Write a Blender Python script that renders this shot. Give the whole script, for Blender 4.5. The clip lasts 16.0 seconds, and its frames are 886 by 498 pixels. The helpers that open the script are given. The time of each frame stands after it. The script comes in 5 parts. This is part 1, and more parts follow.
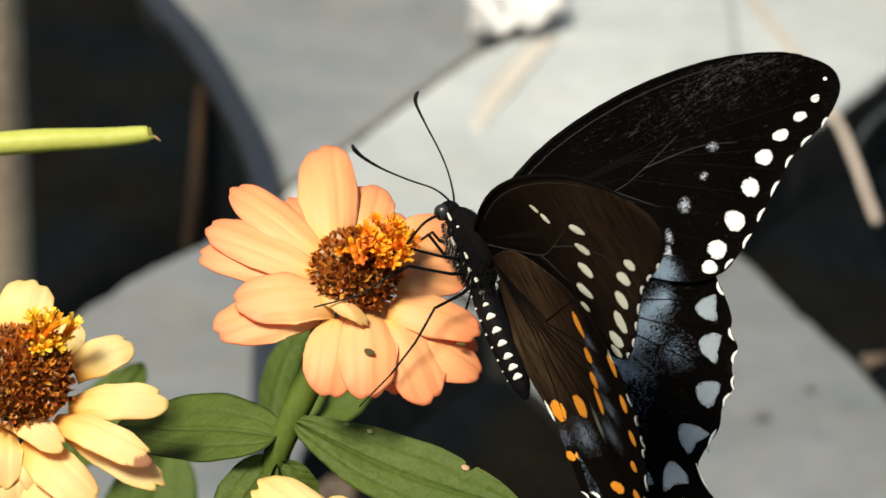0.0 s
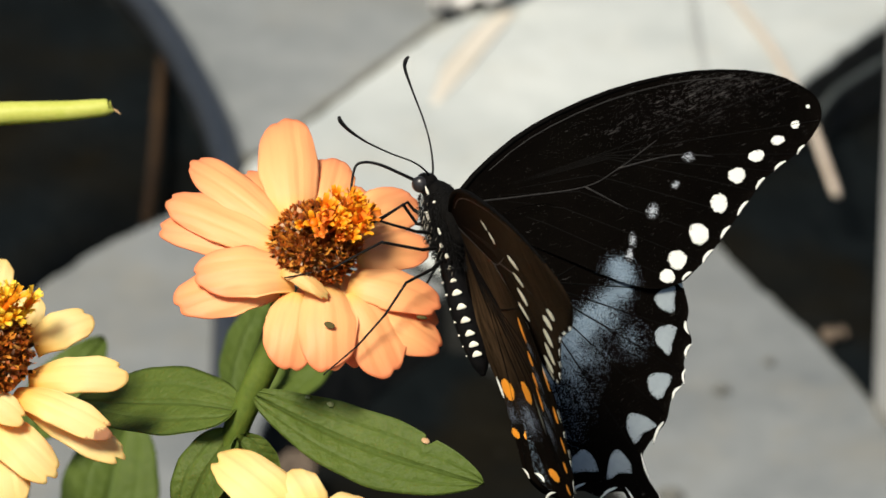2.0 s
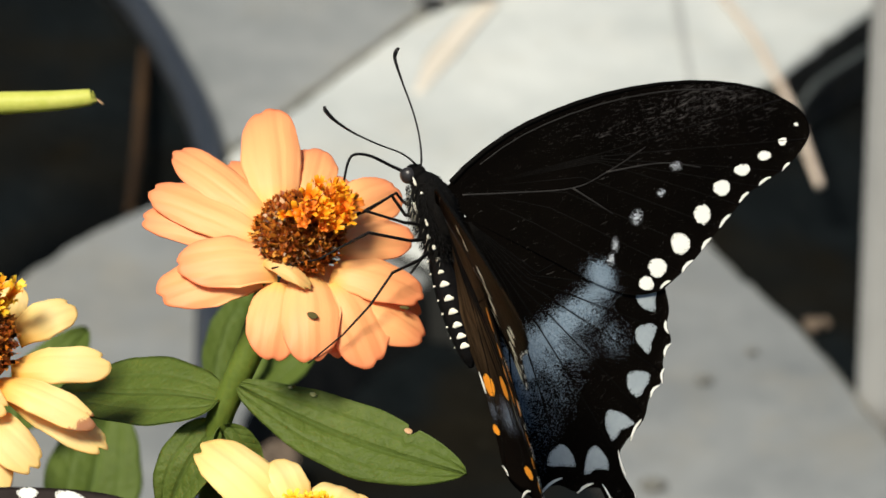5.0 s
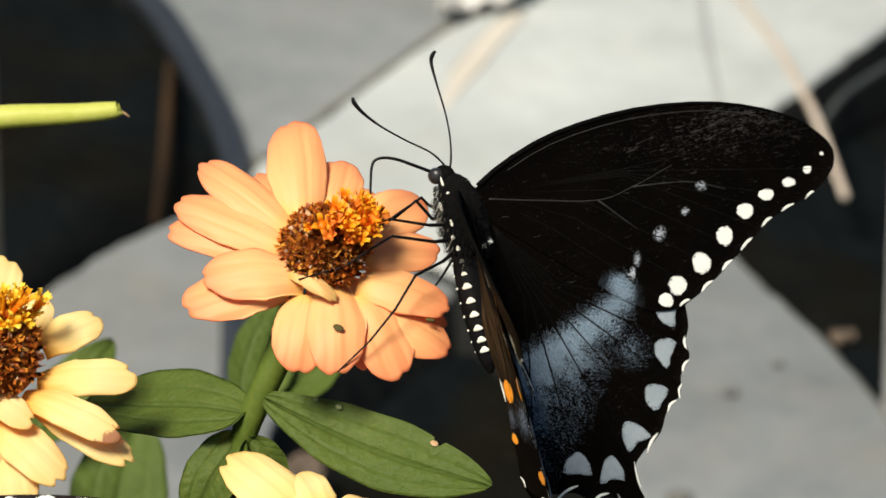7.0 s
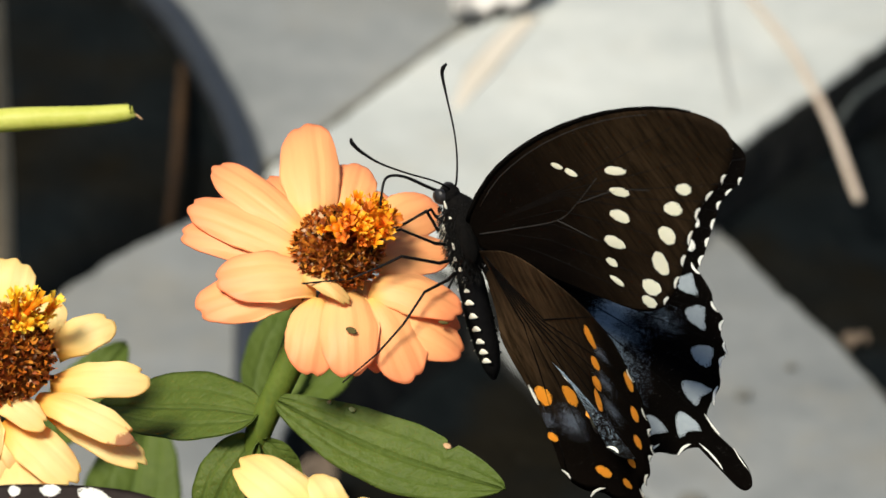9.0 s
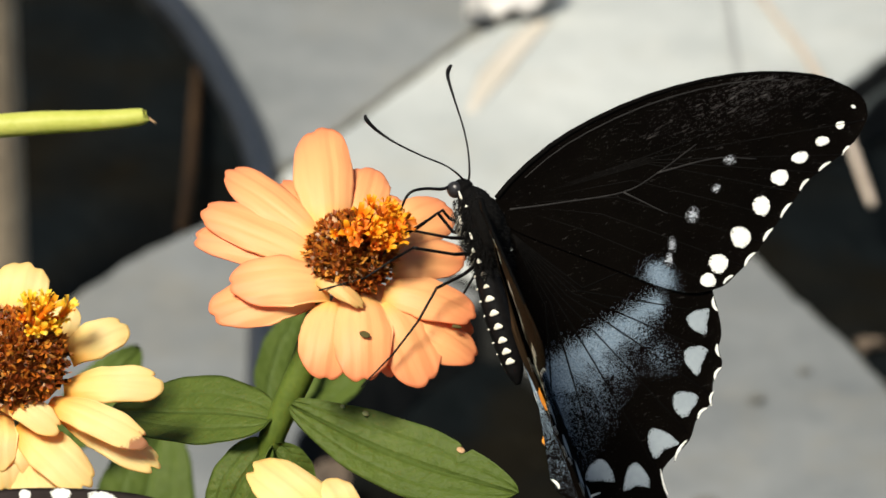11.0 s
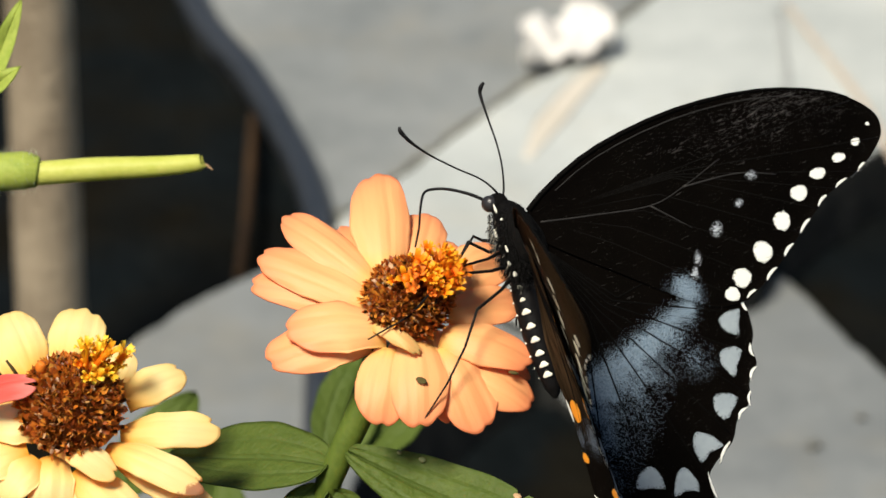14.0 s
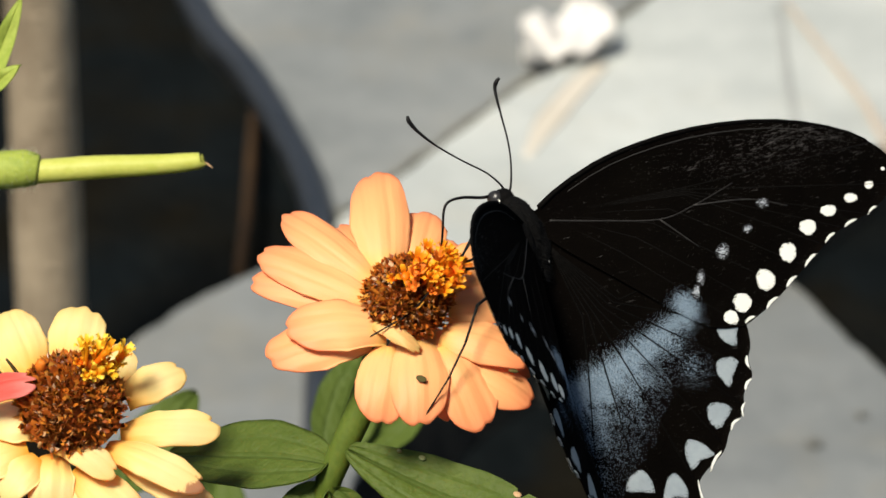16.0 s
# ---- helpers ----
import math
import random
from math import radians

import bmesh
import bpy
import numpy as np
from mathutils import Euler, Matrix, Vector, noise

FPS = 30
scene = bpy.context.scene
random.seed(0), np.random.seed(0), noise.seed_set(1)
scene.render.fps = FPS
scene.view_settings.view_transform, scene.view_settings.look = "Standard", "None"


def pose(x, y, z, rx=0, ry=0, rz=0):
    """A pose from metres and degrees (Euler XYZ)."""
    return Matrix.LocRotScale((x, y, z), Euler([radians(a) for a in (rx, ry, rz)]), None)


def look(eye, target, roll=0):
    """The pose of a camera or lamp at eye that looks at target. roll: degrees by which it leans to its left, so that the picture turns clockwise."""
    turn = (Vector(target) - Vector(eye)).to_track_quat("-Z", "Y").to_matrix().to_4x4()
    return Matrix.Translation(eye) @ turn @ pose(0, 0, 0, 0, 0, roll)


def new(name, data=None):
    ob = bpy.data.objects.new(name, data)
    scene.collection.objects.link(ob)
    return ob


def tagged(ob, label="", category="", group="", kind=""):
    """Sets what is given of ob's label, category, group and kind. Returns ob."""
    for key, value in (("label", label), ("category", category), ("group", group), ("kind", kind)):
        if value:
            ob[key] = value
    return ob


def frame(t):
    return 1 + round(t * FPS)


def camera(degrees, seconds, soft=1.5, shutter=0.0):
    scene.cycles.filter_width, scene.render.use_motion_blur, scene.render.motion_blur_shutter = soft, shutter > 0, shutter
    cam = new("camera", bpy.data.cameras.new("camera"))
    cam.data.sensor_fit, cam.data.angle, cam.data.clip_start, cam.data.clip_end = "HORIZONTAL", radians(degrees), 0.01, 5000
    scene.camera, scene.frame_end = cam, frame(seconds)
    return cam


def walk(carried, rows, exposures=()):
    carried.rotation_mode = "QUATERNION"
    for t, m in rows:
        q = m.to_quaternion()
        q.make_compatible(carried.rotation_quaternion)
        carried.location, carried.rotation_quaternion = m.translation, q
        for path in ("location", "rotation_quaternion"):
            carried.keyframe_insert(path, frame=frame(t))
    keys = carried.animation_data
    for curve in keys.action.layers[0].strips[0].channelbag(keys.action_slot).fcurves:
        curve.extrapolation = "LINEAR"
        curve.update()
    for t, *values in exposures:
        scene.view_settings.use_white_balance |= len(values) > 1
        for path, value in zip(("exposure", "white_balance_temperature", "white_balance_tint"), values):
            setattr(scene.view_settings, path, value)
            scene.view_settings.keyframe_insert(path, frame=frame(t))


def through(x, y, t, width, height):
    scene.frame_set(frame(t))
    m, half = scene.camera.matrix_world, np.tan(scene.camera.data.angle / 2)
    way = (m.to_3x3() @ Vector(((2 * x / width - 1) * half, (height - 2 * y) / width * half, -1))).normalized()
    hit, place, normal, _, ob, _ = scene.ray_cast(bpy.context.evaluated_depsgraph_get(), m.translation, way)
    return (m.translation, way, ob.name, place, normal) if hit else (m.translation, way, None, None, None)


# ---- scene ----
# A black swallowtail on an orange zinnia, filmed from a fixed spot with a long lens that is panned by hand.
# LEAN is a leaning working plane through the flower head, square to the line of sight: x right, y up, z towards the camera.
TILT = -28.0
LEAN = pose(0.0, 0.0, 0.35, 90 + TILT, 0, 0)
EYE = LEAN @ Vector((0.0, 0.0, 0.95))
MM = 0.001

cam = camera(7.53, 16.0, soft=1.6)
cam.data.dof.use_dof = True
cam.data.dof.focus_distance = 0.95
cam.data.dof.aperture_fstop = 54.0
# seconds, degrees up, degrees to the left
PAN = [
    (0, 0, 0), (0.5, -0.033, -0.029), (1, -0.122, -0.07), (1.5, -0.206, -0.188), (2, -0.228, -0.339),
    (2.5, -0.243, -0.431), (3, -0.295, -0.46), (3.5, -0.361, -0.486), (4, -0.372, -0.523), (6.5, -0.199, -0.328),
    (7, -0.206, -0.265), (7.5, -0.251, -0.206), (8, -0.287, -0.155), (8.5, -0.269, -0.132), (9, -0.184, -0.154),
    (9.2, -0.133, -0.169), (11.5, -0.166, -0.015), (12, -0.191, -0.007), (12.5, -0.144, 0.052),
    (13, -0.026, 0.17), (13.5, 0.132, 0.328), (14, 0.243, 0.442), (14.5, 0.272, 0.493), (15, 0.258, 0.512),
    (15.5, 0.239, 0.483), (16, 0.228, 0.442),
]
walk(cam, [(t, pose(*EYE, 90 + TILT, 0, 0) @ pose(0, 0, 0, up, left, 0)) for t, up, left in PAN])

# ---- world and sun ----
SUN_HEIGHT, SUN_TURN = 55.0, 213.0
world = bpy.data.worlds.new("sky")
scene.world = world
world.use_nodes = True
wn = world.node_tree
sky = wn.nodes.new("ShaderNodeTexSky")
sky.sky_type = "NISHITA"
sky.sun_disc = False
sky.sun_elevation = radians(SUN_HEIGHT)
sky.sun_rotation = radians(SUN_TURN)
wn.links.new(sky.outputs["Color"], wn.nodes["Background"].inputs["Color"])
wn.nodes["Background"].inputs["Strength"].default_value = 0.06
sun = new("sun", bpy.data.lights.new("sun", "SUN"))
sun.data.energy = 4.75
sun.data.angle = radians(16.0)
sun.data.color = (1.0, 0.93, 0.8)
ang = radians(SUN_TURN)
toward = Vector((math.sin(ang) * math.cos(radians(SUN_HEIGHT)), math.cos(ang) * math.cos(radians(SUN_HEIGHT)), math.sin(radians(SUN_HEIGHT))))
sun.matrix_world = look(toward * 5, (0, 0, 0))
scene.view_settings.exposure = 0.4


# ---- materials ----
class Nodes:
    """A short hand for building a node material."""

    def __init__(self, name, rough=0.6, spec=0.3):
        self.mat = bpy.data.materials.new(name)
        self.mat.use_nodes = True
        self.tree = self.mat.node_tree
        self.shader = self.tree.nodes["Principled BSDF"]
        self.shader.inputs["Roughness"].default_value = rough
        self.shader.inputs["Specular IOR Level"].default_value = spec
        self.space = self.add("ShaderNodeTexCoord").outputs["Object"]

    def add(self, kind, **values):
        n = self.tree.nodes.new(kind)
        for key, value in values.items():
            n.inputs[key.replace("_", " ")].default_value = value
        return n

    def link(self, a, b):
        self.tree.links.new(a, b)

    def noise(self, scale, detail=4.0, rough=0.6, stretch=None, turn=0.0):
        n = self.add("ShaderNodeTexNoise", Scale=scale, Detail=detail, Roughness=rough)
        where = self.space
        if stretch:
            m = self.add("ShaderNodeMapping")
            m.inputs["Scale"].default_value = stretch
            m.inputs["Rotation"].default_value = (0.0, 0.0, radians(turn))
            self.link(where, m.inputs["Vector"])
            where = m.outputs["Vector"]
        self.link(where, n.inputs["Vector"])
        return n.outputs["Fac"]

    def attr(self, name):
        n = self.add("ShaderNodeAttribute")
        n.attribute_name = name
        return n.outputs["Fac"]

    def ramp(self, fac, stops):
        n = self.add("ShaderNodeValToRGB")
        e = n.color_ramp.elements
        while len(e) < len(stops):
            e.new(0.5)
        for el, (p, c) in zip(e, stops):
            el.position = p
            el.color = (*c, 1.0) if len(c) == 3 else c
        self.link(fac, n.inputs["Fac"])
        return n.outputs["Color"]

    def mix(self, fac, a, b, kind="MIX"):
        n = self.add("ShaderNodeMix")
        n.data_type = "RGBA"
        n.blend_type = kind
        for socket, value in ((n.inputs[0], fac), (n.inputs[6], a), (n.inputs[7], b)):
            if isinstance(value, (int, float)):
                socket.default_value = value
            elif isinstance(value, tuple):
                socket.default_value = (*value, 1.0)
            else:
                self.link(value, socket)
        return n.outputs[2]

    def math(self, op, a, b=0.0, clamp=False):
        n = self.add("ShaderNodeMath")
        n.operation = op
        n.use_clamp = clamp
        for socket, value in zip(n.inputs, (a, b)):
            if isinstance(value, (int, float)):
                socket.default_value = value
            else:
                self.link(value, socket)
        return n.outputs[0]

    def colour(self, c):
        if isinstance(c, tuple):
            self.shader.inputs["Base Color"].default_value = (*c, 1.0)
        else:
            self.link(c, self.shader.inputs["Base Color"])
        return self

    def bump(self, height, strength=0.4, distance=0.0003):
        n = self.add("ShaderNodeBump", Strength=strength, Distance=distance)
        self.link(height, n.inputs["Height"])
        self.link(n.outputs["Normal"], self.shader.inputs["Normal"])
        return self

    def glow_through(self, colour, amount):
        """Light that passes through a thin petal or leaf."""
        t = self.add("ShaderNodeBsdfTranslucent")
        if isinstance(colour, tuple):
            t.inputs["Color"].default_value = (*colour, 1.0)
        else:
            self.link(colour, t.inputs["Color"])
        m = self.add("ShaderNodeMixShader")
        m.inputs[0].default_value = amount
        out = self.tree.nodes["Material Output"]
        self.link(self.shader.outputs[0], m.inputs[1])
        self.link(t.outputs[0], m.inputs[2])
        self.link(m.outputs[0], out.inputs["Surface"])
        return self


def petal_material(name, base, middle, rim, throat, thin=0.34, glow=(0.95, 0.42, 0.12), flush=0.7, burn=None, reach=0.2):
    n = Nodes(name, 0.5, 0.3)
    along, edge, across = n.attr("along"), n.attr("edge"), n.attr("across")
    own = n.add("ShaderNodeObjectInfo").outputs["Random"]
    c = n.ramp(along, [(0.0, throat), (reach, base), (0.6, middle), (1.0, tuple(m * 0.86 + r * 0.14 for m, r in zip(middle, rim)))])
    # fine streaks that run the length of the petal, and broader blushes
    where = n.add("ShaderNodeCombineXYZ")
    for k, v in enumerate((n.math("MULTIPLY", across, 5.0), n.math("MULTIPLY", along, 1.6), n.math("MULTIPLY", own, 40.0))):
        n.link(v, where.inputs[k])
    thread, blush = n.add("ShaderNodeTexNoise", Scale=2.4, Detail=4.0, Roughness=0.65), n.add("ShaderNodeTexNoise", Scale=0.55, Detail=2.0)
    for t in (thread, blush):
        n.link(where.outputs[0], t.inputs["Vector"])
    thread, blush = thread.outputs["Fac"], blush.outputs["Fac"]
    c = n.mix(n.math("MULTIPLY", n.ramp(blush, [(0.45, (0.0, 0.0, 0.0)), (0.75, (1.0, 1.0, 1.0))]), 0.2), c, rim)
    c = n.mix(n.math("MULTIPLY", n.ramp(thread, [(0.5, (0.0, 0.0, 0.0)), (0.72, (1.0, 1.0, 1.0))]), 0.1), c, rim)
    c = n.mix(n.math("MULTIPLY", n.math("POWER", edge, 7.0), flush), c, rim)
    c = n.mix(n.math("MULTIPLY", own, 0.14), c, rim)
    if burn:
        far = n.math("ADD", n.math("ADD", along, n.math("MULTIPLY", across, -0.06)), n.math("MULTIPLY", n.noise(900.0, 4.0, 0.7), 0.22))
        c = n.mix(n.ramp(far, [(0.97, (0.0, 0.0, 0.0)), (1.0, (1.0, 1.0, 1.0))]), c, burn)
    n.colour(c).bump(n.math("ADD", n.math("MULTIPLY", thread, 0.35), n.math("MULTIPLY", n.noise(1500.0, 3.0, 0.7), 0.25)), 0.3, 0.0003)
    return n.glow_through(glow, thin).mat


ORANGE_PETAL = petal_material("orange_petal", (0.965, 0.585, 0.235), (0.96, 0.505, 0.2), (0.88, 0.24, 0.11), (0.97, 0.63, 0.15), 0.32, (0.93, 0.36, 0.11))
# The long orange throat also paints the shade at the yellow petals' bases.
YELLOW_PETAL = petal_material("yellow_petal", (0.99, 0.87, 0.34), (0.995, 0.93, 0.46), (0.97, 0.7, 0.17), (0.95, 0.5, 0.04), 0.44, (1.0, 0.5, 0.004), 0.5, None, 0.36)
SCORCHED_PETAL = petal_material("scorched_petal", (0.99, 0.87, 0.34), (0.995, 0.93, 0.46), (0.97, 0.7, 0.17), (0.95, 0.5, 0.04), 0.44, (1.0, 0.5, 0.004), 0.5, (0.4, 0.22, 0.12), 0.36)
CREAM_PETAL = petal_material("pale_petal", (0.92, 0.62, 0.24), (0.86, 0.58, 0.22), (0.5, 0.4, 0.12), (0.7, 0.55, 0.15))
PINK_PETAL = petal_material("pink_petal", (0.62, 0.06, 0.045), (0.7, 0.09, 0.07), (0.8, 0.3, 0.25), (0.35, 0.05, 0.03))


def simple(name, low, high, scale, rough, spec=0.3, bump=0.3, depth=0.0003, through=0.0):
    n = Nodes(name, rough, spec)
    a, b = n.noise(scale), n.noise(scale * 6.0, 3.0)
    c = n.ramp(n.math("ADD", n.math("MULTIPLY", a, 0.65), n.math("MULTIPLY", b, 0.35)), [(0.3, low), (0.7, high)])
    n.colour(c).bump(b, bump, depth)
    if through:
        n.glow_through(c, through)
    return n.mat


def floret_material(name, base, middle, tip):
    """Florets are darkest in the tube and palest along the curled lobes."""
    n = Nodes(name, 0.45, 0.35)
    tall = n.add("ShaderNodeSeparateXYZ")
    n.link(n.add("ShaderNodeTexCoord").outputs["Generated"], tall.inputs[0])
    own = n.add("ShaderNodeObjectInfo").outputs["Random"]
    high = n.math("ADD", tall.outputs["Z"], n.math("MULTIPLY", n.math("SUBTRACT", n.noise(700.0, 3.0), 0.5), 0.5))
    high = n.math("ADD", high, n.math("MULTIPLY", n.math("SUBTRACT", own, 0.5), 0.25))
    c = n.ramp(high, [(0.2, base), (0.68, middle), (1.0, tip)])
    n.colour(c).bump(n.noise(3000.0, 3.0), 0.3, 0.0003)
    return n.glow_through(c, 0.28).mat


FLORET_GOLD = floret_material("floret_gold", (0.75, 0.2, 0.004), (0.94, 0.46, 0.012), (0.98, 0.7, 0.06))
FLORET = floret_material("floret_orange", (0.5, 0.07, 0.002), (0.86, 0.2, 0.004), (0.95, 0.42, 0.015))
FLORET_OLD = simple("floret_rust", (0.5, 0.1, 0.008), (0.75, 0.22, 0.015), 500.0, 0.6)


def chaff_material():
    n = Nodes("chaff_brown", 0.4, 0.5)
    pick = n.add("ShaderNodeNewGeometry").outputs["Random Per Island"]
    c = n.ramp(pick, [(0.0, (0.22, 0.042, 0.01)), (0.3, (0.48, 0.11, 0.014)), (0.62, (0.74, 0.22, 0.02)), (0.9, (0.84, 0.38, 0.05)), (1.0, (0.85, 0.65, 0.45))])
    grain = n.noise(2500.0, 3.0)
    n.colour(n.mix(n.math("MULTIPLY", grain, 0.4), c, (0.14, 0.04, 0.008))).bump(grain, 0.3, 0.0002)
    return n.glow_through((0.75, 0.25, 0.03), 0.3).mat


CHAFF = chaff_material()
DISC = simple("disc_brown", (0.3, 0.08, 0.012), (0.55, 0.18, 0.025), 420.0, 0.6, 0.4)
STALK = simple("stalk_green", (0.06, 0.095, 0.01), (0.115, 0.16, 0.022), 200.0, 0.55, through=0.1)
POD = simple("pod_green", (0.5, 0.54, 0.08), (0.66, 0.66, 0.17), 150.0, 0.45, through=0.25)
SEPAL = simple("sepal_green", (0.24, 0.33, 0.04), (0.46, 0.52, 0.1), 250.0, 0.6, through=0.25)
BLEMISH = simple("leaf_blemish", (0.15, 0.18, 0.07), (0.28, 0.3, 0.14), 900.0, 0.6)
HAIR = simple("plant_hair", (0.5, 0.55, 0.35), (0.7, 0.72, 0.55), 400.0, 0.5, through=0.3)
HOLE = simple("hole_brown", (0.05, 0.04, 0.01), (0.1, 0.08, 0.02), 900.0, 0.8)
SCAR = simple("scar_tan", (0.34, 0.19, 0.08), (0.55, 0.36, 0.2), 900.0, 0.8)


def leaf_material():
    n = Nodes("leaf_green", 0.55, 0.2)
    vein = n.attr("vein")
    a, b = n.noise(120.0), n.noise(900.0, 3.0)
    c = n.ramp(n.math("ADD", n.math("MULTIPLY", a, 0.6), n.math("MULTIPLY", b, 0.4)), [(0.3, (0.08, 0.125, 0.019)), (0.7, (0.138, 0.192, 0.035))])
    c = n.mix(n.math("MULTIPLY", vein, 0.35), c, (0.14, 0.21, 0.06))
    n.colour(c).bump(n.math("ADD", vein, n.math("ADD", n.math("MULTIPLY", b, 0.6), n.noise(420.0, 3.0, 0.6))), 0.8, 0.0005)
    return n.glow_through(c, 0.42).mat


LEAF = leaf_material()


def wing_material(name, ground, sheen, dust_colour, dust_two, rough, brown=((0.016, 0.01, 0.005), (0.075, 0.046, 0.024))):
    n = Nodes(name, rough, 0.01)
    fine = n.noise(6200.0, 2.0, 0.75)
    lines = n.noise(2300.0, 5.0, 0.8, (0.17, 1.6, 1.0), -8.0)
    pepper = n.noise(4200.0, 2.0, 0.8)
    broad = n.noise(90.0, 3.0)
    c = n.mix(n.math("MULTIPLY", broad, 0.9), ground, sheen)
    c = n.mix(n.math("MULTIPLY", n.math("GREATER_THAN", pepper, 0.62), 0.25), c, tuple(v * 2.4 for v in sheen))
    worn = n.attr("worn")
    # scales rubbed off in fine scratches that lie along the wing and across it, and in single specks
    other = n.noise(2100.0, 5.0, 0.8, (0.2, 1.6, 1.0), 38.0)
    for scratch, least, much in ((lines, 0.67, 0.5), (other, 0.695, 0.4), (pepper, 0.73, 0.5)):
        rubbed = n.math("GREATER_THAN", n.math("ADD", scratch, n.math("MULTIPLY", worn, 0.1)), least)
        c = n.mix(n.math("MULTIPLY", rubbed, much), c, (0.11, 0.104, 0.098))
    warm = n.attr("warm")
    streaks = n.noise(420.0, 4.0, 0.7, (3.0, 0.35, 1.0))
    c = n.mix(warm, c, n.ramp(streaks, [(0.35, brown[0]), (0.65, brown[1])]))
    dust = n.attr("dust")
    hit = n.math("GREATER_THAN", n.math("ADD", dust, n.math("MULTIPLY", n.math("SUBTRACT", fine, 0.5), 3.0)), 0.5)
    hit = n.math("MULTIPLY", hit, n.math("GREATER_THAN", dust, 0.02))
    col = n.mix(n.ramp(n.noise(5200.0, 2.0, 0.7), [(0.35, (0.0, 0.0, 0.0)), (0.65, (1.0, 1.0, 1.0))]), dust_colour, dust_two)
    c = n.mix(n.math("MULTIPLY", hit, 0.9), c, col)
    n.colour(c).bump(n.math("ADD", fine, lines), 0.35, 0.00012)
    return n.mat


WING_TOP = wing_material("wing_upper", (0.001, 0.0008, 0.0007), (0.0032, 0.0024, 0.0018), (0.1, 0.15, 0.205), (0.26, 0.325, 0.38), 0.85)
WING_UNDER = wing_material("wing_under", (0.0019, 0.0015, 0.0012), (0.006, 0.0042, 0.003), (0.1, 0.13, 0.21), (0.22, 0.25, 0.27), 0.7)


def spot_material(name, low, high, thin, limit=1.05):
    n = Nodes(name, 0.6, 0.25)
    fine, broad = n.noise(4800.0, 2.0, 0.7), n.noise(500.0)
    c = n.mix(broad, low, high)
    rim = n.attr("rim")
    dark = n.math("GREATER_THAN", n.math("ADD", n.math("MULTIPLY", rim, thin), n.math("MULTIPLY", fine, 0.9)), limit)
    n.colour(n.mix(dark, c, (0.0035, 0.0027, 0.0022))).bump(fine, 0.3, 0.0001)
    return n.mat


def orange_wing():
    n = Nodes("orange_wing", 0.7, 0.1)
    fine, broad = n.noise(3200.0, 2.0, 0.7), n.noise(260.0)
    c = n.mix(broad, (0.36, 0.07, 0.006), (0.52, 0.14, 0.015))
    edge = n.math("GREATER_THAN", n.math("ADD", n.attr("dark"), n.math("MULTIPLY", n.math("SUBTRACT", fine, 0.5), 0.8)), 0.5)
    black = n.mix(broad, (0.012, 0.009, 0.008), (0.04, 0.03, 0.027))
    return n.colour(n.mix(edge, c, black)).bump(fine, 0.3, 0.0001).mat


ORANGE_WING = orange_wing()
WHITE_SPOT = spot_material("white_scales", (0.72, 0.72, 0.64), (0.85, 0.84, 0.76), 0.62)
CREAM_SPOT = spot_material("cream_scales", (0.78, 0.77, 0.57), (0.88, 0.86, 0.7), 0.55)
GREY_SPOT = spot_material("silver_scales", (0.2, 0.24, 0.262), (0.36, 0.4, 0.415), 0.62)
SPARSE_SPOT = spot_material("sparse_scales", (0.35, 0.4, 0.45), (0.5, 0.52, 0.54), 0.2, 0.52)
ORANGE_SPOT = spot_material("orange_scales", (0.75, 0.24, 0.015), (0.85, 0.34, 0.03), 0.6)
OLIVE_SPOT = spot_material("olive_scales", (0.1, 0.11, 0.08), (0.19, 0.19, 0.15), 0.95)

FUR = simple("black_fur", (0.002, 0.002, 0.002), (0.012, 0.011, 0.01), 2500.0, 0.8, 0.06, 0.9, 0.0004)
FUR_TIP = simple("black_hair", (0.0018, 0.0018, 0.0017), (0.007, 0.0065, 0.006), 2500.0, 0.6, 0.2, 0.2, 0.0001)
PALE_FUR = simple("cream_hair", (0.2, 0.18, 0.13), (0.5, 0.46, 0.36), 2500.0, 0.7)
SHELL = simple("black_shell", (0.003, 0.003, 0.0035), (0.008, 0.0075, 0.0075), 1500.0, 0.45, 0.1, 0.3, 0.0001)
EYE_BLACK = simple("eye_dark", (0.009, 0.0085, 0.009), (0.028, 0.026, 0.026), 1800.0, 0.3, 0.35, 0.1, 0.0001)
VEIN = simple("vein_black", (0.0015, 0.0014, 0.0013), (0.005, 0.0045, 0.004), 1500.0, 0.8, 0.02, 0.2, 0.0001)
VEIN_SOFT = simple("vein_soft", (0.0025, 0.0021, 0.0018), (0.0065, 0.0058, 0.0052), 1500.0, 0.7, 0.05, 0.2, 0.0001)
VEIN_WORN = simple("vein_worn", (0.01, 0.0095, 0.009), (0.036, 0.034, 0.032), 1500.0, 0.6, 0.1, 0.2, 0.0001)
DOT = simple("body_dot", (0.68, 0.66, 0.52), (0.82, 0.8, 0.7), 1500.0, 0.7)

